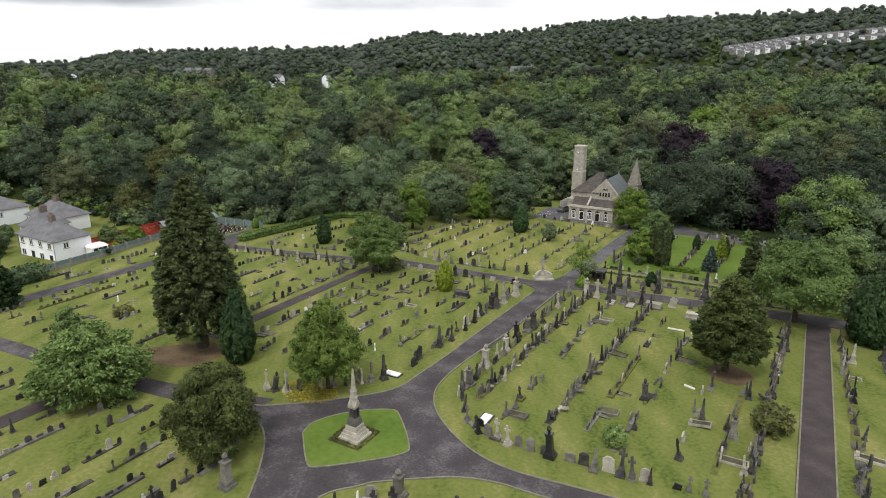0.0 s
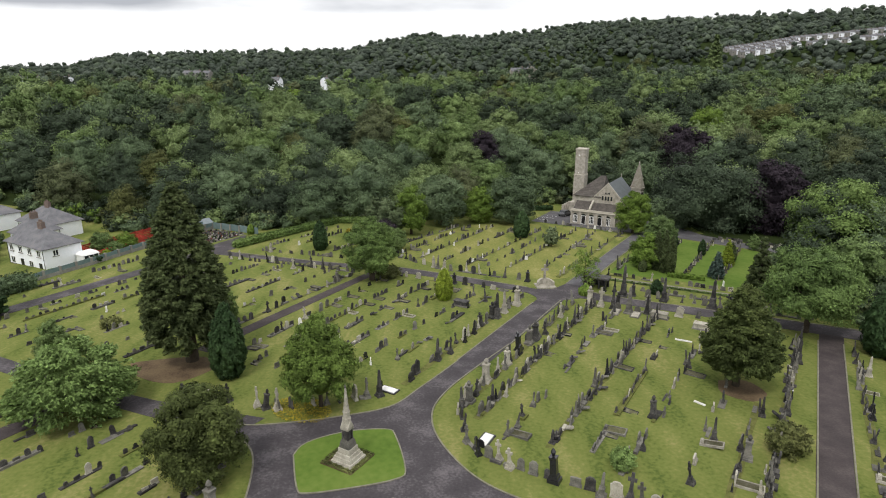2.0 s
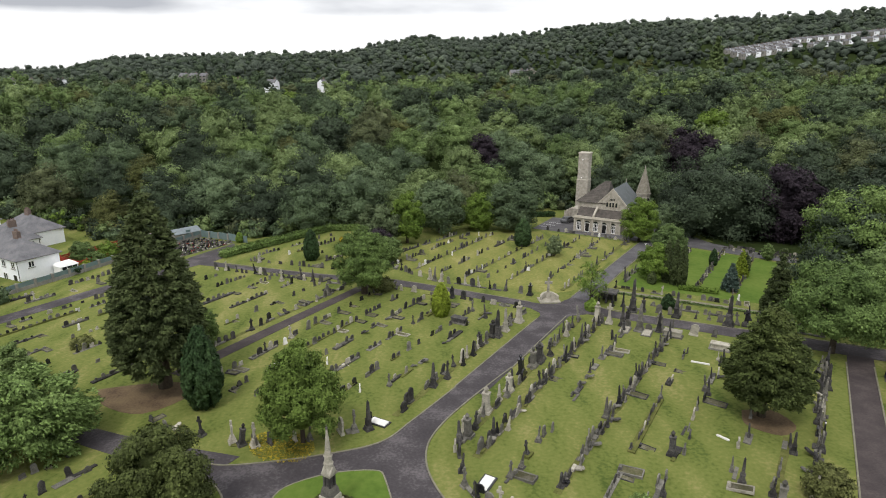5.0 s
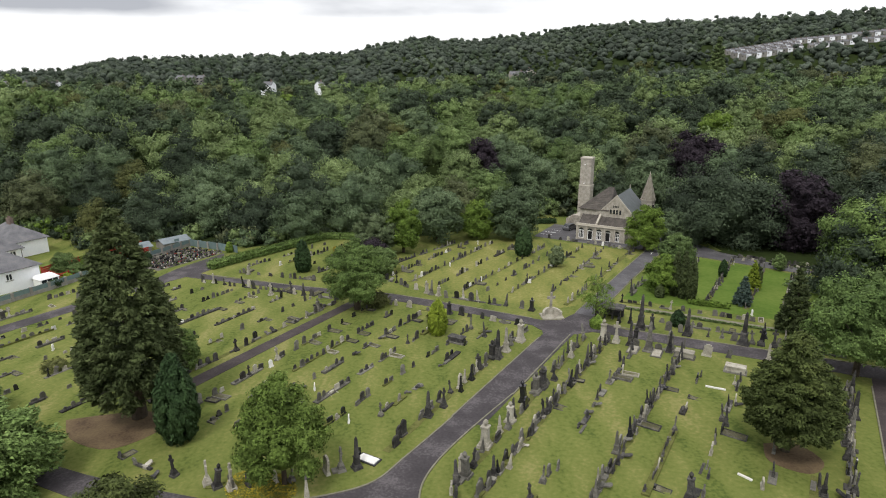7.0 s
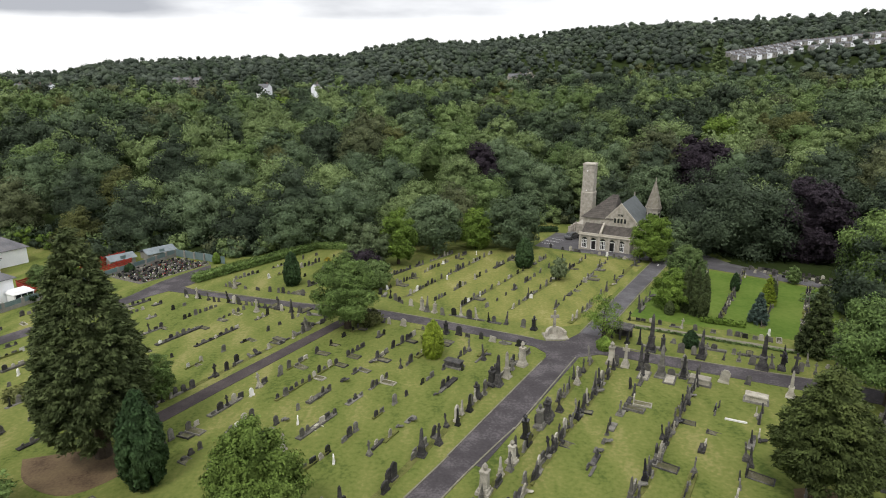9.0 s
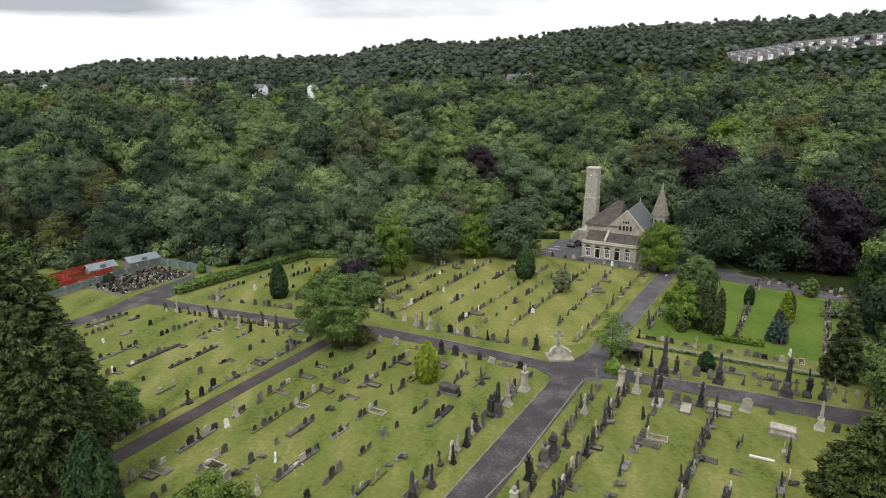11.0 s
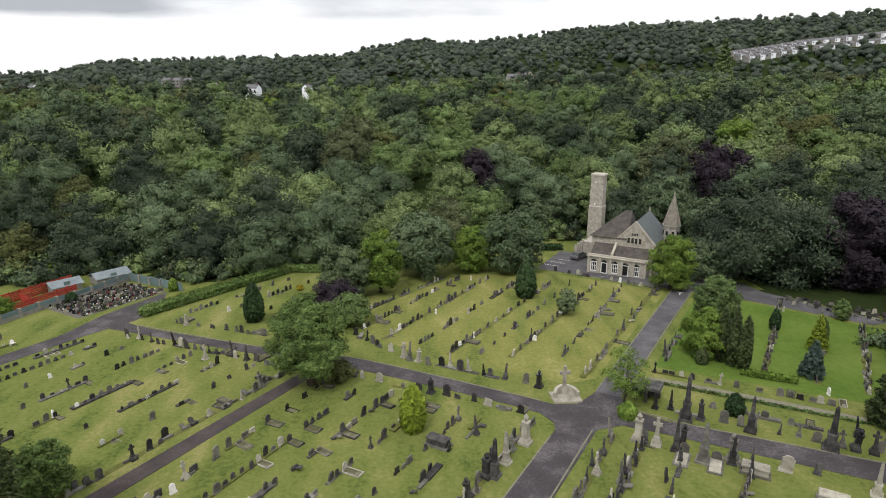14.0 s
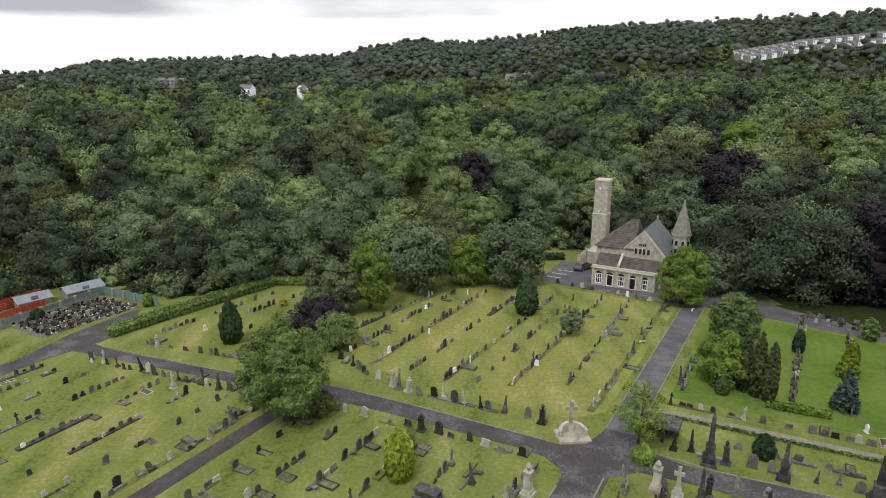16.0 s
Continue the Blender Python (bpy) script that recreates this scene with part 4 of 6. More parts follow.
def build_stone(kind, mat):
    w = WORD[mat]
    m = Matrix.Identity(4)
    g = "gravestones of the cemetery"
    if kind in ("round", "gothic", "shoulder", "square"):
        ob = thing("headstone", m, {"round": w + " headstone with a round top", "gothic": w + " headstone with a pointed top", "shoulder": w + " headstone with shaped shoulders", "square": "low " + w + " headstone with a flat top"}[kind], "headstone", g)
        h, wd = {"round": (0.88, 0.66), "gothic": (1.1, 0.66), "shoulder": (0.92, 0.72), "square": (0.52, 0.78)}[kind]
        bm = made()
        prism(bm, [(y, z + 0.14) for y, z in arch(wd, h, kind)], -0.07, 0.07)
        part("slab", bm, mat, ob)
        bm = one_box(0, 0, -0.2, 0.28, wd + 0.16, 0.34, 0.92)
        part("base", bm, mat, ob)
    elif kind == "cross":
        ob = thing("cross_monument", m, w + " cross on a stepped base", "grave cross", g)
        part("cross", cross_bm(1.2, 0.52, 0.13, 0.55), mat, ob)
        for s, z, hh in ((0.66, -0.2, 0.36), (0.48, 0.16, 0.22), (0.34, 0.38, 0.2)):
            part("step", one_box(0, 0, z, s, s, hh, 0.88), mat, ob)
    elif kind in ("obelisk", "tall_obelisk"):
        k = 0.8 if kind == "obelisk" else 1.75
        ob = thing("obelisk", m, ("tall " if k > 1 else "small ") + w + " obelisk on a square plinth", "obelisk", g)
        bm = one_box(0, 0, 0.95 * k, 0.29 * k, 0.29 * k, 1.35 * k, 0.62)
        box(bm, 0, 0, 2.3 * k, 0.18 * k, 0.18 * k, 0.2 * k, 0.05)
        part("shaft", bm, mat, ob)
        bm = one_box(0, 0, 0.35 * k, 0.42 * k, 0.42 * k, 0.52 * k, 0.92)
        box(bm, 0, 0, 0.87 * k, 0.47 * k, 0.47 * k, 0.08 * k, 0.85)
        part("plinth", bm, mat, ob)
        part("step", one_box(0, 0, 0.12 * k, 0.58 * k, 0.58 * k, 0.23 * k, 0.9), mat, ob)
        part("base", one_box(0, 0, -0.2, 0.76 * k, 0.76 * k, 0.2 + 0.12 * k, 0.95), mat, ob)
    elif kind == "pedestal":
        ob = thing("pedestal_monument", m, w + " pedestal with an urn on top", "monument", g)
        bm = made()
        for z, r0, r1, hh in ((1.72, 0.08, 0.12, 0.1), (1.82, 0.09, 0.2, 0.2), (2.02, 0.2, 0.15, 0.1), (2.12, 0.16, 0.04, 0.16)):
            cone(bm, (0, 0, z), (0, 0, z + hh), r0, r1, 10)
        part("urn", bm, mat, ob)
        bm = one_box(0, 0, 0.45, 0.5, 0.5, 1.05, 0.9)
        part("shaft", bm, mat, ob)
        part("cornice", one_box(0, 0, 1.5, 0.5, 0.5, 0.22, 1.15), mat, ob)
        part("plinth", one_box(0, 0, 0.2, 0.7, 0.7, 0.25, 0.88), mat, ob)
        part("base", one_box(0, 0, -0.2, 0.92, 0.92, 0.4, 0.94), mat, ob)
    elif kind in ("kerbed", "low_kerb"):
        ob = thing("kerbed_grave", m, w + " kerbed grave" + (" with a headstone" if kind == "kerbed" else " with a gravel bed"), "grave", g)
        for y in (-0.48, 0.48):
            part("side_kerb", one_box(1.0, y, -0.1, 1.9, 0.11, 0.24, 0.9, 0.99), mat, ob)
        for x in (0.0, 2.0):
            part("end_kerb", one_box(x, 0, -0.1, 0.11, 1.1, 0.25, 0.96), mat, ob)
        part("bed", one_box(1.0, 0, -0.1, 1.86, 0.84, 0.2), "grave_bed", ob)
        if kind == "kerbed":
            bm = made()
            prism(bm, [(y, z + 0.1) for y, z in arch(0.7, 0.95, "shoulder")], -0.08, 0.06)
            part("slab", bm, mat, ob)
        else:
            part("tablet", one_box(0.15, 0, 0.1, 0.3, 0.5, 0.3, 0.8), mat, ob)
    elif kind == "fallen":
        ob = thing("fallen_headstone", m, w + " headstone lying fallen beside its base", "headstone", g)
        bm = made()
        prism(bm, arch(0.5, 0.72, "shoulder"), -0.06, 0.06)
        f = part("slab", bm, mat, ob)
        f.matrix_basis = pose(0.16, 0.05, 0.16, 6, 64, 0)
        part("base", one_box(0, 0, -0.2, 0.3, 0.8, 0.46, 0.85), mat, ob)
    elif kind == "slab":
        ob = thing("ledger_slab", m, "flat " + w + " grave slab with a low headstone", "grave", g)
        part("ledger", one_box(1.0, 0, -0.1, 2.0, 0.95, 0.28, 0.96), "white_marble" if mat == "black_granite" else "pale_stone", ob)
        part("kerb", one_box(1.0, 0, -0.1, 2.3, 1.25, 0.2), mat, ob)
        bm = made()
        prism(bm, arch(0.8, 0.9, "shoulder"), -0.28, -0.16)
        part("slab", bm, mat, ob)
    return ob


srng = random.Random(5)


LOOSE = []


def put(kind, mat, a, b, rot=0.0, s=1.0, lean=3.0, loose=False):
    x, y = xy(a, b)
    j = srng.gauss
    m = pose(x, y, land(x, y) + 0.02, j(0, lean), j(0, lean), TURN_AB + rot + j(0, 3)) @ Matrix.Diagonal((s, s, s * srng.uniform(0.85, 1.12), 1))
    key = (kind, mat)
    if loose:
        LOOSE.append((key, m))
        return None
    if key not in STONES:
        STONES[key] = build_stone(kind, mat)
        STONES[key].matrix_basis = m
        return STONES[key]
    src = STONES[key]
    ob = copy_thing(src, Matrix.Identity(4))
    ob.matrix_basis = m
    return ob


OLD = (("round", 3), ("gothic", 3.4), ("shoulder", 3), ("square", 2.5), ("cross", 3), ("obelisk", 2.4), ("kerbed", 1.5), ("low_kerb", 1.1), ("fallen", 3), ("pedestal", 0.5))
NEWER = (("round", 3), ("gothic", 1), ("shoulder", 4), ("square", 6), ("fallen", 3.5), ("kerbed", 1.3), ("low_kerb", 0.8), ("cross", 0.6))
DENSE = (("round", 2), ("gothic", 4), ("shoulder", 3), ("square", 2), ("cross", 3), ("obelisk", 3), ("fallen", 2), ("low_kerb", 0.5))
SMALL = (("square", 6), ("round", 1.5), ("shoulder", 1), ("fallen", 1))
TALL = (("obelisk", 2.6), ("cross", 3.2), ("pedestal", 1.3), ("gothic", 3), ("shoulder", 3), ("square", 1.5))
DARK = (("dark_stone", 6), ("grey_stone", 4), ("pale_stone", 1.5), ("black_granite", 0.9))
MIXED = (("dark_stone", 5), ("grey_stone", 4.5), ("pale_stone", 1.7), ("black_granite", 1.4), ("white_marble", 0.2))


def choose(table):
    return srng.choices([t[0] for t in table], [t[1] for t in table])[0]


BASES = []


def row(a0, b0, a1, b1, step, kinds=OLD, mats=DARK, miss=0.2, rot=0.0, s=1.0, wob=0.25, loose=False):
    """Stones along a line; the newer rows stand in short runs on a shared footing, with gaps of lawn between."""
    length = math.hypot(a1 - a0, b1 - b0)
    runs = kinds is NEWER
    d, start = srng.uniform(0, 1.5), None
    while d < length:
        t = d / length
        a, b = a0 + (a1 - a0) * t, b0 + (b1 - b0) * t
        if runs:
            start = d if start is None else start
            put(choose(kinds), choose(mats), a + srng.gauss(0, 0.08), b, rot, s * srng.uniform(0.6, 0.98), 4.0, loose)
            d += 0.92
            if srng.random() < 0.32:
                if d - start > 1.5:
                    BASES.append((a0 + (a1 - a0) * (start - 0.5) / length, b0 + (b1 - b0) * (start - 0.5) / length, a, b, rot))
                d += srng.uniform(0.45, 1.25) * step
                start = None
            continue
        if srng.random() >= miss:
            put(choose(kinds), choose(mats), a + srng.gauss(0, wob), b + srng.gauss(0, step * 0.15), rot, s * srng.uniform(0.62, 1.12), 4.0, loose)
            if srng.random() < (0.2 if kinds is TALL or rot == 90 else 0.7) and length > step * 3:
                h, o = srng.uniform(0.4, 0.8) * step / length, srng.gauss(0, 0.12)
                BASES.append((a - (a1 - a0) * h + o, b - (b1 - b0) * h, a + (a1 - a0) * h + o, b + (b1 - b0) * h, rot))
        d += step


def row_bed(a0, b0, a1, b1, w=0.7):
    """The unmown, kerbed strip in which a row of stones stands."""
    n = max(2, int((b1 - b0) / 1.5))
    left, right = [], []
    for i in range(n + 1):
        t = i / n
        k = w / 2 * srng.uniform(0.7, 1.25)
        left.append((a0 + (a1 - a0) * t - k, b0 + (b1 - b0) * t))
        right.append((a0 + (a1 - a0) * t + w / 2 * srng.uniform(0.7, 1.3), b0 + (b1 - b0) * t))
    sheet("row_bed", [xy(*p) for p in left] + [xy(*p) for p in right][::-1], "rough_grass", 0.022, "unmown strip of rough grass along a row of graves", "ground", 1.6)


for q in ((6.4, 11.0, 6.9, 46.4), (13.8, 10.0, 15.6, 46.4), (30.4, 7.6, 32.3, 47.0), (38.4, 4.0, 38.0, 46.0), (28.0, 10.5, 29.0, 27.5), (4.3, 12.5, 4.2, 46.0), (-31.8, 12.0, -31.8, 41.5), (-3.2, 13.0, -3.2, 44.0), (15.7, 67.0, 16.6, 96.0), (20.9, 67.0, 22.0, 92.0), (10.4, 70.0, 10.8, 92.0), (25.5, 67.0, 26.5, 90.0), (-1.6, 57.0, -1.4, 94.0), (-11.0, 57.0, -10.4, 80.0), (-17.8, 54.0, -17.4, 78.0), (-27.4, 54.0, -27.7, 80.0)):
    row_bed(*q)


row_bed(18.0, 96.4, 33.0, 93.4, 1.6)
row(17.5, 96.4, 33.0, 93.4, 1.0, SMALL, MIXED, 0.1, 90, 0.8, loose=True)
row(15.5, 98.2, 33.0, 94.8, 0.75, SMALL, MIXED, 0.1, 90, 0.8, loose=True)
row(17.0, 99.6, 33.0, 96.4, 0.75, SMALL, MIXED, 0.1, 90, 0.8, loose=True)
# right-hand plot, between the drive and the brown path
row(4.3, 12.5, 4.2, 46, 1.1, TALL, DARK, 0.12, 0, 1.15)
row(6.4, 11.5, 6.9, 46, 0.52, DENSE, DARK, 0.06, 0, 0.98, 0.18)
row(10.0, 9.5, 10.4, 20, 0.9, DENSE, DARK, 0.3)
row(10.3, 22, 10.4, 46, 1.5, OLD, DARK, 0.3)
row(13.8, 10.5, 15.6, 46, 0.52, DENSE, DARK, 0.08, 0, 0.98, 0.18)
row(17.3, 11, 18.3, 44, 2.4, NEWER, DARK, 0.35, loose=True)
row(20.2, 9.0, 22.3, 45, 1.15, OLD, DARK, 0.3)
row(25.0, 8.5, 26.0, 30, 2.0, OLD, DARK, 0.3)
row(28.0, 11, 29.0, 27, 1.0, OLD, DARK, 0.2)
row(30.4, 8.0, 32.3, 47, 0.55, DENSE, DARK, 0.06, 180, 1.05)
row(38.4, 4.0, 38.0, 46, 0.8, DENSE, DARK, 0.15)
row(41.5, 8.0, 42.0, 44, 2.2, OLD, DARK, 0.3, loose=True)
for p, q in (((4.2, 11.6), (6.6, 7.9)), ((6.6, 7.9), (9.8, 5.9)), ((9.8, 5.9), (16.7, 6.0)), ((16.7, 6.0), (30.0, 7.6))):
    row(*p, *q, 1.05, TALL, DARK, 0.04, 90 - math.degrees(math.atan2(p[1] - q[1], q[0] - p[0])), 1.15, 0.15)
row(5.0, 46.2, 21.0, 47.6, 2.0, TALL, DARK, 0.1, 90, 1.2)
row(22.0, 47.8, 33.0, 48.8, 2.6, OLD, DARK, 0.3, 90)
# middle plot, between the drive and the side path
row(-3.2, 13, -3.2, 44, 0.95, TALL, MIXED, 0.12, 180, 1.1)
row(-6.8, 12, -7.6, 42, 1.7, OLD, DARK, 0.25)
row(-10.5, 12, -9.5, 42, 2.0, NEWER, DARK, 0.35, loose=True)
row(-14.2, 12, -13.8, 43, 1.7, NEWER, MIXED, 0.3, loose=True)
row(-17.8, 9, -17.8, 42, 1.7, NEWER, MIXED, 0.35)
row(-21.0, 9, -21.5, 42, 2.4, NEWER, MIXED, 0.4, loose=True)
row(-24.6, 9, -25.8, 42, 1.6, NEWER, MIXED, 0.25, loose=True)
row(-13.0, 2.2, -6.5, 6.8, 1.2, TALL, MIXED, 0.1, 70, 1.1)
row(-6.5, 6.8, -3.6, 10.4, 1.1, TALL, MIXED, 0.05, 60, 1.3)
row(-24.0, 1.2, -13.0, 2.2, 1.5, OLD, MIXED, 0.2, 90)
row(-26.0, 43.2, -5.0, 45.6, 1.6, OLD, MIXED, 0.2, 90)
# plots left of the side path
row(-31.8, 12, -31.8, 41.5, 0.95, OLD, DARK, 0.15, 180, 0.95)
row(-36.0, 4, -36.5, 41, 3.0, NEWER, MIXED, 0.35, 0, 0.85, loose=True)
row(-40.5, 2, -41.0, 41, 2.6, NEWER, MIXED, 0.35, 0, 0.85, loose=True)
row(-45.5, 0, -46.0, 40, 2.4, NEWER, MIXED, 0.35, 0, 0.85, loose=True)
row(-50.5, 0, -51.0, 39, 2.4, NEWER, MIXED, 0.3, 0, 0.85, loose=True)
row(-55.5, 0, -56.0, 38, 2.4, NEWER, MIXED, 0.3, 0, 0.85, loose=True)
row(-60.0, 0, -60.5, 38, 2.0, NEWER, MIXED, 0.25, 0, 0.85, loose=True)
row(-63.5, 0, -63.5, 38, 1.6, NEWER, MIXED, 0.2, 0, 0.85, loose=True)
row(-60.0, 40.0, -32.0, 42.4, 1.25, OLD, DARK, 0.12, 90, loose=True)
row(-71.5, -5.0, -71.5, 34, 3.2, NEWER, MIXED, 0.3, loose=True)
row(-75.0, 0.0, -75.0, 32, 5.0, NEWER, MIXED, 0.4, loose=True)
# near left plots
for i, a in enumerate((-28.0, -24.5, -21.0, -17.5, -14.5, -11.5, -9.0)):
    row(a, -26.0, a + 0.3, -5.2 + i * 0.35, 1.5, NEWER if i % 2 else OLD, DARK, 0.3, 0, 0.82, loose=True)
for a in (-34.0, -38.0, -42.0, -46.0, -50.0, -54.0):
    row(a, -24.0, a + 0.2, -7.0, 1.8, NEWER, DARK, 0.3, 0, 0.85, loose=True)
row(-7.6, -17.0, -7.6, -6.4, 1.3, OLD, MIXED, 0.1, loose=True)
# plot nearest the start
row(3.6, -8.2, 16.5, -3.4, 1.5, TALL, MIXED, 0.1, 90, 1.2)
row(4.0, -11.0, 20.0, -5.0, 1.4, OLD, MIXED, 0.2, 90)
# lawn before the chapel
row(-1.6, 57, -1.4, 95, 1.4, OLD, MIXED, 0.2)
row(-5.6, 60, -6.4, 93, 1.6, NEWER, MIXED, 0.3, loose=True)
row(-11.0, 57, -10.4, 92, 1.6, NEWER, MIXED, 0.3, loose=True)
row(-14.4, 56, -14.2, 90, 2.6, NEWER, MIXED, 0.4, loose=True)
row(-17.8, 54, -17.2, 90, 1.5, NEWER, MIXED, 0.25, loose=True)
row(-22.5, 54, -22.5, 88, 2.2, NEWER, MIXED, 0.35, loose=True)
row(-27.4, 54, -27.8, 86, 1.5, NEWER, MIXED, 0.25, loose=True)
row(-32.0, 56, -32.0, 84, 1.8, NEWER, MIXED, 0.3, loose=True)
row(-36.0, 60, -34.5, 84, 1.7, NEWER, MIXED, 0.3, 0, 0.85, loose=True)
row(-31.5, 53.4, -21.0, 50.6, 1.2, OLD, MIXED, 0.1, 90)
row(-21.0, 50.6, -4.5, 51.6, 1.3, TALL, MIXED, 0.1, 90, 1.1)
row(-58.0, 46.6, -40.0, 48.6, 1.6, NEWER, MIXED, 0.2, 90, loose=True)
row(-60.0, 50.0, -58.5, 70.0, 2.6, NEWER, MIXED, 0.35, 0, 0.85, loose=True)
row(-55.0, 52.0, -54.0, 70.0, 3.0, NEWER, MIXED, 0.4, loose=True)
row(-50.0, 52.0, -49.0, 70.0, 3.0, NEWER, MIXED, 0.4, loose=True)
row(-45.0, 52.0, -44.5, 66.0, 2.6, NEWER, MIXED, 0.4, loose=True)
row(-20.0, 97.0, -2.0, 94.4, 1.8, NEWER, MIXED, 0.3, 90, loose=True)
# right-hand plots beyond the cross path
row(4.8, 52.8, 34.0, 55.2, 1.6, TALL, DARK, 0.1, 90, 1.05)
row(5.5, 55.6, 34.0, 57.0, 2.0, OLD, MIXED, 0.25, 90, loose=True)
row(4.6, 61.4, 32.0, 63.0, 1.6, NEWER, MIXED, 0.15, 90)
row(5.2, 64.5, 5.6, 74.0, 1.2, OLD, DARK, 0.1, loose=True)
row(15.7, 67.0, 16.6, 96.0, 0.7, SMALL, DARK, 0.03, loose=True)
row(20.9, 67.0, 22.0, 92.0, 0.7, SMALL, MIXED, 0.03, loose=True)
row(10.4, 70.0, 10.8, 92.0, 0.7, SMALL, DARK, 0.03, loose=True)
row(25.5, 67.0, 26.5, 90.0, 0.7, SMALL, MIXED, 0.03, loose=True)


def footings():
    """Low stone footings under the runs of newer graves."""
    vs, fs, mi = [], [], []
    for k, (a0, b0, a1, b1, rot) in enumerate(BASES):
        n, kind = len(vs), srng.choice((0, 1, 1, 2, 2))
        if srng.random() < 0.2:
            continue
        w = srng.uniform(0.10, 0.34)
        la = math.hypot(a1 - a0, b1 - b0)
        na, nb = (b1 - b0) / la * w, -(a1 - a0) / la * w
        for dz in (-0.1, srng.uniform(0.04, 0.24)):
            for a, b, sg in ((a0, b0, -1), (a1, b1, -1), (a1, b1, 1), (a0, b0, 1)):
                x, y = xy(a + sg * na, b + sg * nb)
                vs.append((x, y, land(x, y) + dz))
        for f in ((3, 2, 1, 0), (4, 5, 6, 7), (0, 1, 5, 4), (1, 2, 6, 5), (2, 3, 7, 6), (3, 0, 4, 7)):
            fs.append([n + i for i in f])
            mi.append(kind)
    me = bpy.data.meshes.new("grave_footings")
    me.from_pydata(vs, [], fs)
    for k in ("rough_grass", "dark_stone_many", "grey_stone_many"):
        me.materials.append(M[k])
    me.polygons.foreach_set("material_index", [m for m in mi])
    tagged(new("grave_footings", me), "low kerbed footings under rows of graves", "footings", kind="stuff")


def join_loose():
    """The smaller stones of the outlying rows, as one mass."""
    order = ["dark_stone", "grey_stone", "pale_stone", "black_granite", "white_marble", "grave_bed"]
    parts = {}
    for key in {k for k, _ in LOOSE}:
        src = STONES.get(key)
        if src is None:
            src = STONES[key] = build_stone(*key)
            src.matrix_basis = LOOSE[[k for k, _ in LOOSE].index(key)][1]
        parts[key] = []
        for c in src.children:
            me = c.data
            slot = order.index(next(k for k in M if M[k] == me.materials[0]))
            parts[key].append(([v.co.copy() for v in me.vertices], [list(p.vertices) for p in me.polygons], slot))
    vs, fs, mi = [], [], []
    for key, m in LOOSE:
        for pv, pf, slot in parts[key]:
            n = len(vs)
            vs += [m @ v for v in pv]
            fs += [[i + n for i in f] for f in pf]
            mi += [slot] * len(pf)
    me = bpy.data.meshes.new("outlying_graves")
    me.from_pydata(vs, [], fs)
    for k in order:
        me.materials.append(M[k + "_many"] if k + "_many" in M else M[k])
    me.polygons.foreach_set("material_index", mi)
    tagged(new("outlying_graves", me), "rows of weathered headstones and kerbed graves in grass", "gravestones", kind="stuff")




# ---------- monuments that stand out ----------
put("slab", "black_granite", -4.6, 11.3, 0, 0.88, 0)
put("pedestal", "pale_stone", 3.8, 13.9, 0, 0.85, 0.5)
put("pedestal", "pale_stone", 3.9, 18.0, 0, 1.3, 0.5)
put("tall_obelisk", "pale_stone", -2.6, 37.0, 0, 0.71, 0.5)
put("tall_obelisk", "dark_stone", -2.7, 34.8, 0, 0.82, 0.5)
put("tall_obelisk", "dark_stone", -3.0, 19.8, 0, 0.67, 0.5)
put("tall_obelisk", "grey_stone", 12.0, 45.6, 0, 0.96, 0.5)
put("tall_obelisk", "dark_stone", 9.6, 52.2, 0, 0.99, 0.5)
put("tall_obelisk", "dark_stone", 15.2, 52.9, 0, 0.82, 0.5)
put("tall_obelisk", "dark_stone", 21.6, 53.2, 0, 1.07, 0.5)
put("tall_obelisk", "pale_stone", 24.5, 47.4, 0, 0.69, 0.5)
put("tall_obelisk", "dark_stone", 9.7, 46.2, 0, 0.69, 0.5)
put("tall_obelisk", "dark_stone", 14.2, 46.5, 0, 0.65, 0.5)
put("tall_obelisk", "dark_stone", 26.0, 18.4, 0, 0.52, 0.5)
put("tall_obelisk", "dark_stone", 32.2, 39.7, 0, 0.73, 0.5)
put("tall_obelisk", "pale_stone", 38.8, 39.9, 0, 0.60, 0.5)
put("pedestal", "grey_stone", -4.4, -10.2, 0, 1.25, 0.5)
put("pedestal", "pale_stone", 6.4, 46.2, 0, 1.25, 0.5)
put("cross", "pale_stone", 8.0, 46.2, 90, 1.5, 0.5)
put("pedestal", "pale_stone", -2.3, 40.6, 0, 1.2, 0.5)
put("pedestal", "dark_stone", 4.4, 30.5, 0, 1.15, 0.5)
put("pedestal", "grey_stone", 4.2, 29.2, 0, 1.15, 0.5)
put("cross", "dark_stone", 23.5, 54.0, 90, 1.3, 0.5)
put("cross", "dark_stone", 24.9, 54.2, 90, 1.3, 0.5)
put("cross", "pale_stone", -13.2, 2.6, 60, 1.2, 0.5)
put("cross", "pale_stone", -11.0, 3.1, 60, 1.25, 0.5)
put("cross", "pale_stone", -43.5, 39.6, 90, 1.15, 0.5)
put("pedestal", "pale_stone", -55.9, 46.6, 0, 0.75, 0.5)
put("pedestal", "grey_stone", 7.8, -4.6, 0, 1.3, 0.5)
put("slab", "grey_stone", 6.1, -5.9, -70, 1.2, 0.5)
put("gothic", "pale_stone", 23.4, 6.8, 90, 1.1, 0.5)
put("slab", "black_granite", 8.7, 7.4, 90, 0.9, 0.5)
put("slab", "grey_stone", 10.4, 45.9, -90, 1.0, 0.5)
put("slab", "grey_stone", 13.0, 46.2, -90, 1.0, 0.5)
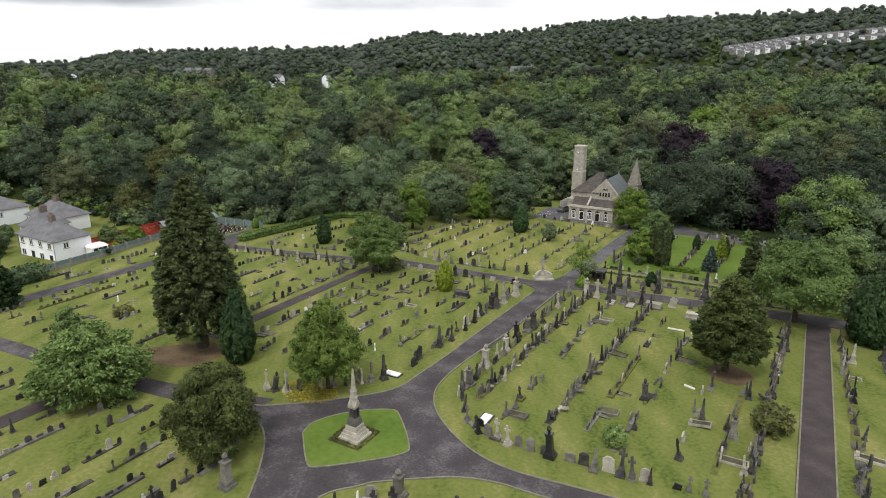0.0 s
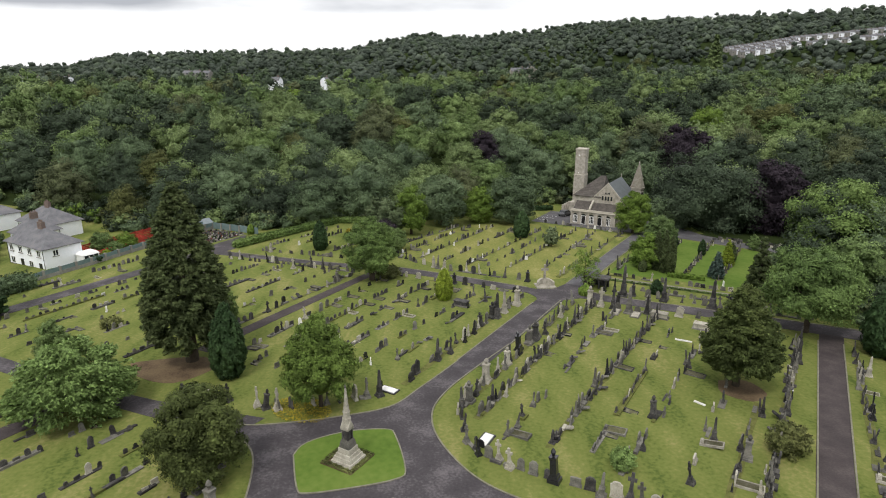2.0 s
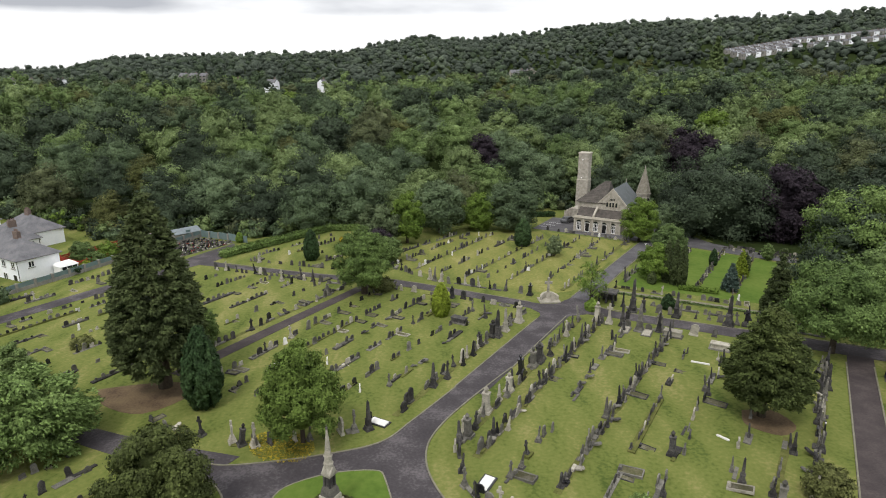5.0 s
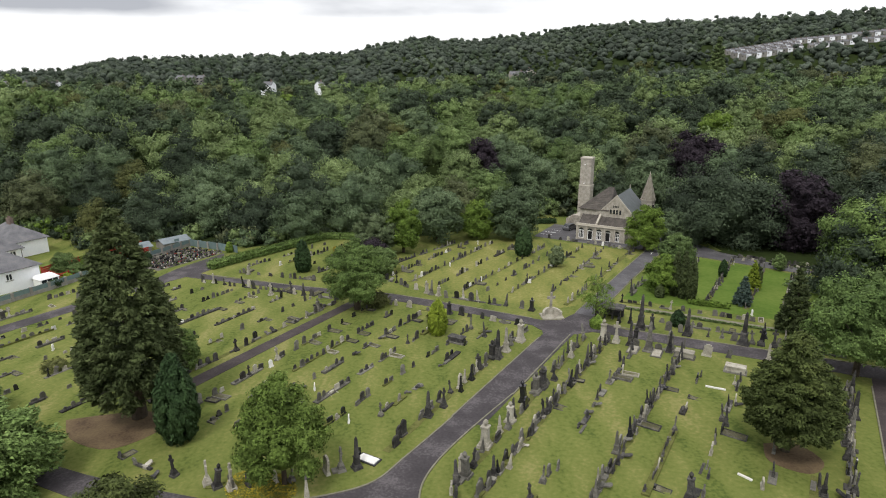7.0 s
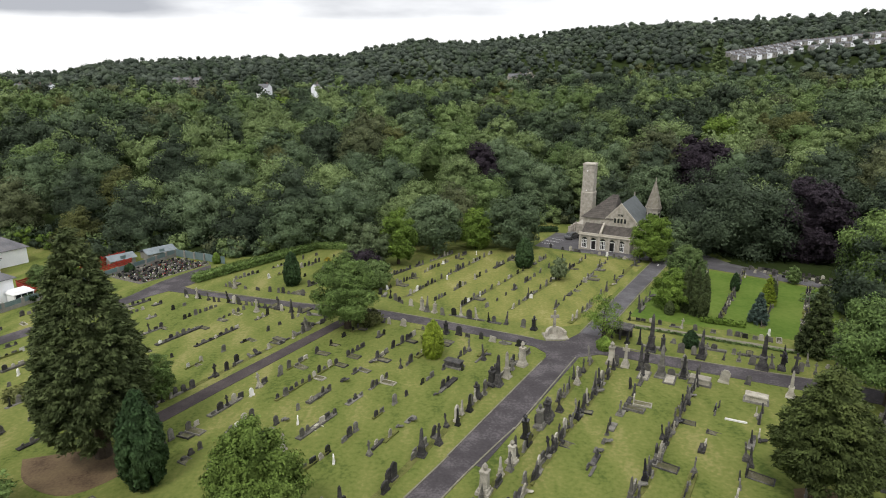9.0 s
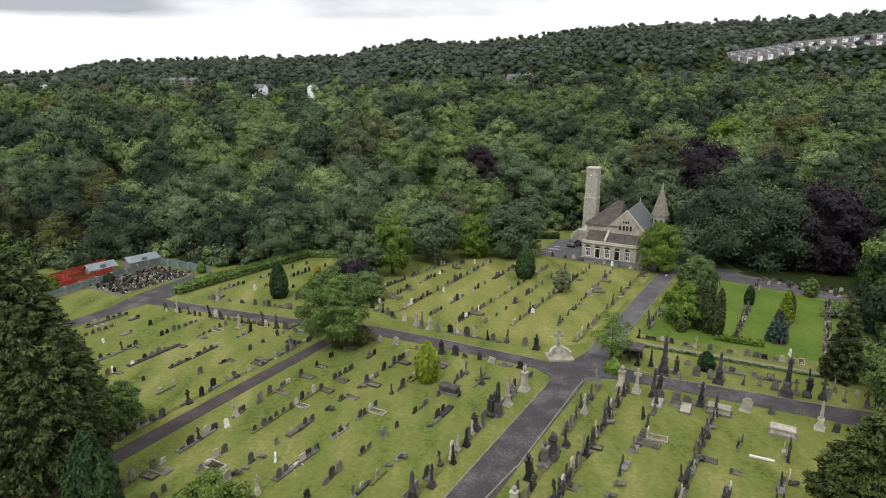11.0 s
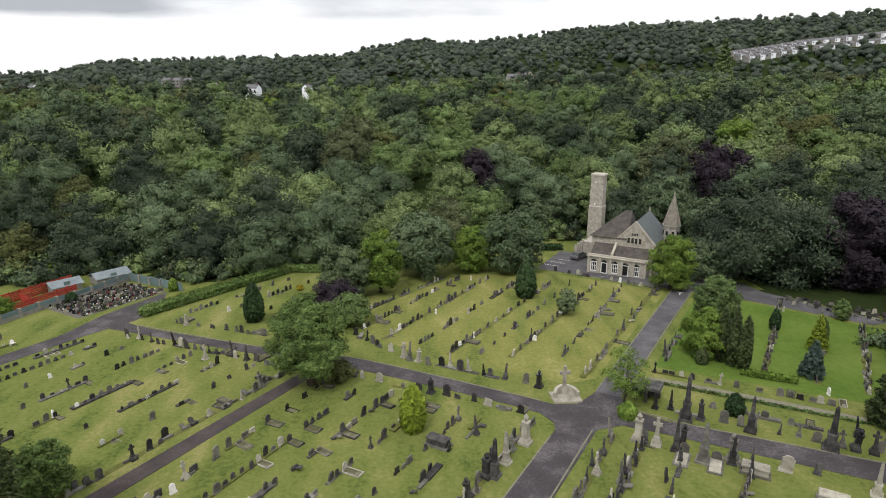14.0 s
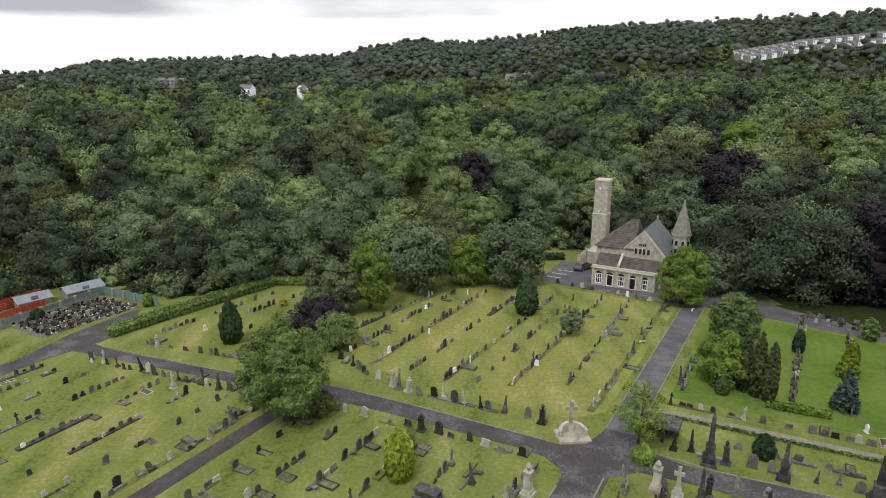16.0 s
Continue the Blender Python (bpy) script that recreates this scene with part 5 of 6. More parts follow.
for a, b, m in ((-16.1, 18.6, "white_marble"), (-24.3, 20.6, "white_marble"), (-8.9, 15.2, "white_marble"), (-17.6, 60.6, "white_marble"), (-10.9, 75.0, "white_marble"), (-26.5, 66.0, "white_marble"), (-10.4, 63.5, "white_marble"), (-30.0, 84.0, "white_marble"), (-46.0, 23.0, "white_marble"), (-53.0, 12.0, "white_marble"), (21.8, 64.8, "white_marble"), (-7.4, 95.4, "white_marble")):
    put("round", m, a, b, srng.uniform(-10, 100), 0.78)
for a, b in ((16.0, 45.9), (-9.0, 36.5), (21.5, 44.6)):
    x, y = xy(a, b)
    ob = thing("table_tomb", pose(x, y, land(x, y), 0, 0, TURN_AB), "low pale stone table tomb on a base slab", "tomb")
    part("base", one_box(0, 0, -0.1, 2.4, 1.3, 0.28, 0.97), "grey_stone", ob)
    part("chest", one_box(0, 0, 0.18, 2.0, 0.95, 0.5, 0.94), "pale_stone" if a > 0 else "dark_stone", ob)
    part("lid", one_box(0, 0, 0.68, 2.15, 1.1, 0.12, 0.96), "pale_stone" if a > 0 else "dark_stone", ob)
for a, b, length, turn in ((20.1, 39.4, 2.2, 4), (24.0, 24.5, 1.3, -20)):
    x, y = xy(a, b)
    ob = thing("grave_kerb", pose(x, y, land(x, y), 0, 0, TURN_AB + turn), "bright white marble kerb lying in the grass", "kerb stone")
    part("kerb", one_box(0, 0, -0.05, length * 0.9, 0.16, 0.2, 0.92, 0.98), "white_marble", ob)
join_loose()
footings()


def island_monument():
    ob = thing("monument", pose(0.1, -0.2, land(0, 0) + 0.1, 0, 0, TURN_AB) @ Matrix.Diagonal((0.86, 0.86, 1, 1)), "tall grey stone memorial spire on stepped base", "monument")
    for s, z, h in ((2.5, 0.0, 0.34), (2.1, 0.34, 0.3), (1.75, 0.64, 0.28), (1.42, 0.92, 0.45)):
        part("step", one_box(0, 0, z, s, s, h, 0.93), "pale_stone", ob)
    bm = one_box(0, 0, 1.37, 1.18, 1.18, 0.5, 0.86)
    box(bm, 0, 0, 1.87, 0.98, 0.98, 0.2, 0.9)
    part("plinth", bm, "grey_stone", ob)
    for x in (-0.3, 0.3):
        for y in (-0.3, 0.3):
            bm = made()
            cone(bm, (x, y, 2.07), (x, y, 3.0), 0.11, 0.1, 8)
            part("column", bm, "dark_stone", ob, "dark stone column")
    part("shaft", one_box(0, 0, 2.07, 0.5, 0.5, 0.93), "dark_stone", ob)
    part("cornice", one_box(0, 0, 3.0, 0.9, 0.9, 0.2, 1.06), "pale_stone", ob)
    for k in range(4):
        bm = made()
        prism(bm, [(-0.42, 3.2), (0.42, 3.2), (0, 3.75)], 0.3, 0.47)
        p = part("gablet", bm, "pale_stone", ob)
        p.matrix_basis = pose(0, 0, 0, 0, 0, 90 * k)
    bm = made()
    for z, r0, r1, h in ((3.15, 0.42, 0.36, 0.75), (3.9, 0.42, 0.42, 0.12), (4.02, 0.34, 0.3, 0.5), (4.52, 0.38, 0.38, 0.1), (4.62, 0.29, 0.07, 2.1)):
        cone(bm, (0, 0, z), (0, 0, z + h), r0, r1, 8)
    part("spire", bm, "pale_stone", ob)
    bm = made()
    bmesh.ops.create_icosphere(bm, subdivisions=2, radius=0.12, matrix=Matrix.Translation((0, 0, 6.78)))
    cone(bm, (0, 0, 6.85), (0, 0, 7.05), 0.06, 0.01, 6)
    part("finial", bm, "grey_stone", ob)
    bm = made()
    box(bm, 0, 0, -0.05, 3.2, 3.2, 0.1)
    bed = tagged(part("flower_bed", bm, "earth"), "square planted soil bed round the memorial", "flower bed")
    bed.matrix_basis = pose(0, 0, land(0, 0) + 0.1, 0, 0, TURN_AB)
    rng = np.random.default_rng(3)
    cl = [(x, y, 0.08, 0.14) for x in np.arange(-1.5, 1.51, 0.25) for y in np.arange(-1.5, 1.51, 0.25) if max(abs(x), abs(y)) > 1.15]
    vs, gs = crown_arrays(rng, cl, 1500, 0.1, sub=1)
    pl = new("bedding_plants", array_mesh("bedding_plants", vs, gs, ["olive"]))
    pl.matrix_basis = pose(0, 0, land(0, 0) + 0.12, 0, 0, TURN_AB)
    tagged(pl, "low rows of bedding plants in soil", "plants", kind="stuff")


island_monument()


def curved_monument():
    x, y = xy(-1.9, 50.6)
    ob = thing("cross_memorial", pose(x, y, land(x, y), 0, 0, TURN_AB + 35) @ Matrix.Diagonal((0.72, 0.72, 0.92, 1)), "white stone cross with a curved exedra wall", "memorial")
    bm = made()
    n = 14
    for i in range(n):
        t0, t1 = math.pi * (0.05 + 0.9 * i / n), math.pi * (0.05 + 0.9 * (i + 1) / n)
        q = [(r * math.cos(t), r * math.sin(t) - 0.6) for r, t in ((1.5, t0), (1.5, t1), (1.95, t1), (1.95, t0))]
        h = 0.75 + 0.45 * math.sin((t0 + t1) / 2)
        lo = [bm.verts.new((*p, 0)) for p in q]
        hi = [bm.verts.new((*p, 0.75 + 0.45 * math.sin(t))) for p, t in zip(q, (t0, t1, t1, t0))]
        bm.faces.new(hi)
        for k in (0, 2) + ((3,) if i == 0 else ()) + ((1,) if i == n - 1 else ()):
            bm.faces.new((lo[k], lo[(k + 1) % 4], hi[(k + 1) % 4], hi[k]))
    bmesh.ops.remove_doubles(bm, verts=bm.verts, dist=0.001)
    bmesh.ops.recalc_face_normals(bm, faces=bm.faces)
    part("curved_wall", bm, "pale_stone", ob)
    bm = one_box(0, 0, -0.1, 4.2, 3.2, 0.3, 0.97)
    part("platform", bm, "pale_stone", ob)
    part("plinth", one_box(0, 0.9, 0.2, 0.8, 0.6, 1.0, 0.9), "pale_stone", ob)
    c = part("cross", cross_bm(2.4, 1.5, 0.36, 1.2), "pale_stone", ob)
    c.matrix_basis = pose(0, 0.9, 0, 0, 0, 90)


curved_monument()


def vault():
    x, y = xy(5.0, 54.6)
    ob = thing("vault_tomb", pose(x, y, land(x, y), 0, 0, TURN_AB), "dark stone vault with open piers and slab roof", "tomb")
    for px in (-1.5, -0.5, 0.5, 1.5):
        part("pier", one_box(px, -0.8, 0, 0.26, 0.3, 1.5, 0.9), "dark_stone", ob)
        part("pier", one_box(px, 0.8, 0, 0.26, 0.3, 1.5, 0.9), "dark_stone", ob)
    part("roof", one_box(0, 0, 1.5, 3.7, 2.2, 0.22, 0.95), "dark_stone", ob)
    part("back_wall", one_box(0, 0.9, 0, 3.2, 0.2, 1.5), "dark_stone", ob)


vault()


# ---------- chapel ----------
def opening_frame(parent, name, x, y, z, w, h, door):
    """A white-framed window or door with a dark arched head, in an opening of the front wall."""
    win = new(name)
    win.parent = parent
    win.matrix_basis = pose(x, y, z)
    bm = made()
    for sx in (-w / 2 + 0.07, w / 2 - 0.07):
        box(bm, sx, 0, 0, 0.14, 0.12, h)
    box(bm, 0, 0, h - 0.1, w - 0.28, 0.118, 0.1)
    box(bm, 0, 0, 0, w - 0.28, 0.118, 0.12)
    if not door:
        for sx in (-w / 6, w / 6):
            box(bm, sx, 0, 0.12, 0.07, 0.1, h - 0.22)
        box(bm, 0, -0.004, h * 0.55, w - 0.28, 0.09, 0.07)
    part("frame", bm, "white_paint", win, "white painted frame")
    part("pane" if not door else "leaf", one_box(0, 0.05, 0.02, w - 0.1, 0.05, h - 0.04), "glass" if not door else "black_paint", win)
    bm = made()
    prism(bm, [(w / 2 * math.cos(t), h + 0.02 + 0.5 * math.sin(t)) for t in np.linspace(0, math.pi, 11)], -0.03, 0.06, "y")
    part("fanlight", bm, "glass", win, "dark arched fanlight")
    return win


def gable_roof(bm, x0, x1, y0, y1, ze, zr, over=0.3, t=0.16, axis="y"):
    """A pitched roof as a folded slab; its ridge runs along axis."""
    def shell(lo, hi, q0, q1, ax):
        mid = (lo + hi) / 2
        k = (zr - ze) / (mid - lo)
        out = [(lo - over, ze - over * k), (mid, zr), (hi + over, ze - over * k), (hi + over, ze - over * k + t), (mid, zr + t), (lo - over, ze - over * k + t)]
        a = [bm.verts.new((p[0], q0, p[1]) if ax == "y" else (q0, p[0], p[1])) for p in out]
        b = [bm.verts.new((p[0], q1, p[1]) if ax == "y" else (q1, p[0], p[1])) for p in out]
        n = len(out)
        bm.faces.new((a[0], a[1], a[4], a[5]))
        bm.faces.new((a[1], a[2], a[3], a[4]))
        bm.faces.new((b[0], b[5], b[4], b[1]))
        bm.faces.new((b[1], b[4], b[3], b[2]))
        for i in range(n):
            bm.faces.new((a[i], b[i], b[(i + 1) % n], a[(i + 1) % n]))
    if axis == "y":
        shell(x0, x1, y0, y1, "y")
    else:
        shell(y0, y1, x0, x1, "x")
    bmesh.ops.recalc_face_normals(bm, faces=bm.faces)


def courses(parent, x0, x1, y0, y1, z0, z1, n, mat):
    """Overlapping slate courses up a slope that faces the front."""
    for i in range(n):
        f, g = i / n, (i + 1) / n
        bm = made()
        ya, yb = y0 + (y1 - y0) * f, y0 + (y1 - y0) * g
        za, zb = z0 + (z1 - z0) * f, z0 + (z1 - z0) * g
        c = [(x0, ya, za + 0.06), (x1, ya, za + 0.06), (x1, yb, zb + 0.02), (x0, yb, zb + 0.02)]
        hi = [bm.verts.new(p) for p in c]
        lo = [bm.verts.new((p[0], p[1], p[2] - 0.08)) for p in c]
        bm.faces.new(hi)
        for k in range(4):
            bm.faces.new((lo[k], lo[(k + 1) % 4], hi[(k + 1) % 4], hi[k]))
        bmesh.ops.recalc_face_normals(bm, faces=bm.faces)
        part("slate_course", bm, mat, parent)


def chapel():
    x, y = xy(-14.3, 99.3)
    z = land(x, y)
    ob = thing("chapel", pose(x, y, z, 0, 0, TURN_AB), "buff stone cemetery chapel with tower, spire and slate roofs", "chapel")
    # front range, 10.3 wide, five bays
    bays = [1.1 + 1.87 * i for i in range(5)]
    w, h = 1.15, 2.0
    bm = made()
    edges = [0.0]
    for c in bays:
        edges += [c - w / 2, c + w / 2]
    edges.append(10.3)
    for i in range(0, len(edges), 2):
        box(bm, (edges[i] + edges[i + 1]) / 2, 0.2, -0.4, edges[i + 1] - edges[i], 0.4, 3.1)
    box(bm, 5.15, 0.2, 2.7, 10.3, 0.4, 0.35)
    for i, c in enumerate(bays):
        if i not in (1, 3):
            box(bm, c, 0.2, -0.4, w, 0.36, 0.75)
        # spandrels either side of each arched head
        for k in range(6):
            t = (k + 0.5) / 6 * math.pi / 2
            for sgn in (-1, 1):
                xa, xb = w / 2 * math.cos(k / 6 * math.pi / 2), w / 2 * math.cos((k + 1) / 6 * math.pi / 2)
                zz = (0.35 if i not in (1, 3) else 0.1) + (1.75 if i not in (1, 3) else 2.0) + 0.5 * math.sin(t)
                box(bm, c + sgn * (xa + xb) / 2, 0.2, zz, xa - xb, 0.34, 2.7 - zz)
    part("front_wall", bm, "chapel_stone", ob)
    for i, c in enumerate(bays):
        d = i in (1, 3)
        opening_frame(ob, "door" if d else "window", c, 0.22, 0.1 if d else 0.35, w, 2.0 if d else 1.75, d)
    bm = made()
    box(bm, 5.15, 0.12, 3.05, 10.7, 0.7, 0.16)
    box(bm, 5.15, 0.2, 3.21, 10.5, 0.4, 0.3, 0.9, 1.0)
    part("cornice", bm, "ashlar_trim", ob)
    for xx in (0.0, 10.3):
        part("side_wall", one_box(xx + (0.2 if xx == 0 else -0.2), 1.75, -0.4, 0.4, 2.7, 3.4), "chapel_stone", ob)
    for i in range(6):
        part("pilaster", one_box(0.17 + 1.99 * i, -0.06, -0.4, 0.3, 0.16, 3.4), "ashlar_trim", ob)
    courses(ob, 0.3, 4.0, 0.45, 3.2, 3.3, 5.0, 9, "slate")
    courses(ob, 4.5, 10.2, 0.45, 3.2, 3.3, 4.9, 9, "slate")
    bm = made()
    prism(bm, [(0.3, 3.2), (3.2, 4.9), (3.2, 5.5), (0.3, 3.85)], 4.0, 4.4)
    part("coping", bm, "ashlar_trim", ob)
    # nave, ridge across the front, hipped at its left end
    bm = made()
    box(bm, 4.0, 7.4, -0.4, 8.6, 8.6, 6.5)
    part("nave_wall", bm, "chapel_stone", ob)
    e, r = 6.1, 10.4
    bm = made()
    q = [bm.verts.new(p) for p in ((-0.7, 2.8, e), (6.0, 2.8, e), (6.0, 12.2, e), (-0.7, 12.2, e), (4.4, 7.4, r), (5.6, 7.4, r))]
    for f in ((0, 1, 5, 4), (2, 3, 4, 5), (3, 0, 4), (1, 2, 5), (3, 2, 1, 0)):
        bm.faces.new([q[i] for i in f])
    bmesh.ops.recalc_face_normals(bm, faces=bm.faces)
    part("nave_roof", bm, "slate", ob)
    for i in range(13):
        f0, f1 = i / 13, (i + 1) / 13
        bm = made()
        pts = []
        for f, up in ((f0, 0.08), (f1, 0.03)):
            pts.append(((-0.7 + 5.1 * f, 2.8 + 4.6 * f, e + (r - e) * f + up), (6.0 - 0.4 * f, 2.8 + 4.6 * f, e + (r - e) * f + up)))
        vs = [bm.verts.new(p) for p in (pts[0][0], pts[0][1], pts[1][1], pts[1][0])]
        lo = [bm.verts.new((v.co.x, v.co.y, v.co.z - 0.1)) for v in vs]
        bm.faces.new(vs)
        bm.faces.new((lo[0], lo[1], vs[1], vs[0]))
        part("slate_course", bm, "slate", ob)
    part("ridge", one_box(5.0, 7.4, r - 0.06, 1.3, 0.22, 0.12, 0.6, 1.0), "slate", ob)
    # front gable
    gx, hw, ez, az = 7.3, 3.4, 5.6, 9.3
    bm = made()
    wz, ww = 6.35, 0.42
    prism(bm, [(gx - hw, -0.4), (gx + hw, -0.4), (gx + hw, ez), (gx, az), (gx - hw, ez)], 2.95, 3.2, "y")
    part("gable_wall", bm, "chapel_stone", ob)
    for i, dx in enumerate((-1.0, -0.3, 0.3, 1.0)):
        win = new("window")
        win.parent = ob
        win.matrix_basis = pose(gx + dx, 2.94, 5.55)
        part("pane", one_box(0, 0, 0, 0.44, 0.06, 0.95), "glass", win)
        bm = made()
        for sx in (-0.26, 0.26):
            box(bm, sx, -0.03, -0.06, 0.08, 0.12, 1.07)
        box(bm, 0, -0.03, 0.95, 0.44, 0.118, 0.08)
        part("frame", bm, "ashlar_trim", win)
    for i in range(4):
        part("louvre", one_box(gx - 0.45 + 0.3 * i, 2.92, 6.95, 0.2, 0.08, 0.42), "glass", ob)
    bm = one_box(gx, 7.5, -0.4, 2 * hw, 8.6, ez + 0.4)
    part("transept_wall", bm, "chapel_stone", ob)
    bm = made()
    gable_roof(bm, gx - hw, gx + hw, 3.1, 14.5, ez, az, 0.3, 0.16)
    part("transept_roof", bm, "blue_slate", ob)
    bm = made()
    for s in (-1, 1):
        prism(bm, [(gx + s * (hw + 0.35), ez - 0.42), (gx, az - 0.02), (gx, az + 0.32), (gx + s * (hw + 0.35), ez - 0.05)], 2.85, 3.25, "y")
    part("coping", bm, "ashlar_trim", ob)
    bm = made()
    prism(bm, [(gx - hw, ez), (gx + hw, ez), (gx, az)], 14.0, 14.4, "y")
    part("back_gable", bm, "chapel_stone", ob)
    bm = one_box(gx, 14.3, az + 0.1, 0.2, 0.2, 0.5, 0.6)
    cone(bm, (gx, 14.3, az + 0.6), (gx, 14.3, az + 1.0), 0.09, 0.02, 6)
    part("finial", bm, "ashlar_trim", ob)
    # low wing with buttresses on the left
    part("wing_wall", one_box(-2.4, 14.0, -0.4, 3.6, 6.0, 3.0), "chapel_stone", ob)
    for i in range(4):
        part("buttress", one_box(-5.0, 9.2 + 1.6 * i, -0.4, 0.7, 0.45, 2.6, 0.9), "chapel_stone", ob)
    # tower
    tx, ty, s = -3.85, 18.2, 2.55
    part("tower_base", one_box(tx, ty, -0.6, s + 0.25, s + 0.25, 9.2, 0.985), "chapel_stone", ob)
    part("string_course", one_box(tx, ty, 8.55, s + 0.3, s + 0.3, 0.22, 0.93), "ashlar_trim", ob)
    part("tower", one_box(tx, ty, 8.7, s, s, 6.2, 0.985), "chapel_stone", ob)
    part("tower_cap", one_box(tx, ty, 14.9, s + 0.2, s + 0.2, 0.3, 0.97), "ashlar_trim", ob)
    for zz in (9.0, 13.4):
        part("lamp", one_box(tx - 0.2, ty - s / 2 - 0.06, zz, 0.22, 0.16, 0.26), "white_paint", ob, "small white fitting")
    # octagonal turret with spire
    sx, sy = 12.0, 11.2
    bm = made()
    cone(bm, (sx, sy, -0.4), (sx, sy, 7.8), 1.5, 1.42, 8)
    part("turret", bm, "chapel_stone", ob)
    bm = made()
    cone(bm, (sx, sy, 7.3), (sx, sy, 7.9), 1.5, 1.72, 8)
    part("cornice", bm, "ashlar_trim", ob)
    bm = made()
    cone(bm, (sx, sy, 7.9), (sx, sy, 13.4), 1.62, 0.1, 8)
    part("spire", bm, "spire_stone", ob, "weathered grey stone spire")
    bm = made()
    cone(bm, (sx, sy, 13.3), (sx, sy, 14.0), 0.1, 0.03, 6)
    part("finial", bm, "ashlar_trim", ob)
    for k in range(8):
        t = k * math.pi / 4 + math.pi / 8
        for zz in (4.6, 6.0):
            bm = one_box(0, 0, 0, 0.42, 0.12, 0.8)
            p = part("louvre", bm, "glass", ob)
            p.matrix_basis = pose(sx + 1.37 * math.cos(t), sy + 1.37 * math.sin(t), zz, 0, 0, math.degrees(t) + 90)


chapel()


def car():
    x, y = xy(-18.6, 108.4)
    ob = thing("car", pose(x, y, land(x, y) + 0.03, 0, 0, TURN_AB + 78), "dark grey hatchback car parked beside the chapel", "car")
    bm = made()
    prism(bm, [(-2.05, 0.35), (2.0, 0.35), (2.1, 0.7), (1.95, 0.88), (1.1, 0.98), (-1.95, 1.0), (-2.1, 0.75)], -0.86, 0.86, "y")
    part("body", bm, "car_paint", ob)
    bm = made()
    prism(bm, [(-1.85, 0.98), (1.05, 0.97), (0.4, 1.42), (-1.2, 1.46)], -0.74, 0.74, "y")
    part("windows", bm, "glass", ob, "dark glass cabin")
    part("roof", one_box(-0.42, 0, 1.43, 1.7, 1.36, 0.06, 0.9), "car_paint", ob)
    for wx in (-1.3, 1.3):
        for wy in (-0.8, 0.8):
            wheel = new("wheel")
            wheel.parent = ob
            wheel.matrix_basis = pose(wx, wy, 0.32)
            bm = made()
            cone(bm, (0, -0.1, 0), (0, 0.1, 0), 0.32, 0.32, 16)
            part("tyre", bm, "rubber", wheel)
            bm = made()
            cone(bm, (0, -0.11, 0), (0, 0.11, 0), 0.2, 0.2, 12)
            part("rim", bm, "alloy", wheel)
    for sy in (-0.6, 0.6):
        part("headlight", one_box(2.06, sy, 0.66, 0.08, 0.3, 0.14), "white_paint", ob)


car()


# parking bay lines and slow marking
for i in range(3):
    x, y = xy(-20.6 + 0.3 * i, 100.5 + 2.6 * i)
    bm = one_box(0, 0, 0.036, 4.6, 0.1, 0.008)
    p = tagged(part("bay_line", bm, "white_paint"), "worn white parking bay line on tarmac", "road marking", kind="structure")
    p.matrix_basis = pose(x, y, land(x, y), 0, 0, TURN_AB)
x, y = xy(2.6, 93.0)
bm = made()
box(bm, 0, 0, 0.038, 0.14, 1.6, 0.008)
box(bm, 0, 0.9, 0.038, 0.7, 0.14, 0.008)
p = tagged(part("road_mark", bm, "white_paint"), "worn white arrow mark on the drive", "road marking", kind="structure")
p.matrix_basis = pose(x, y, land(x, y), 0, 0, TURN_AB)


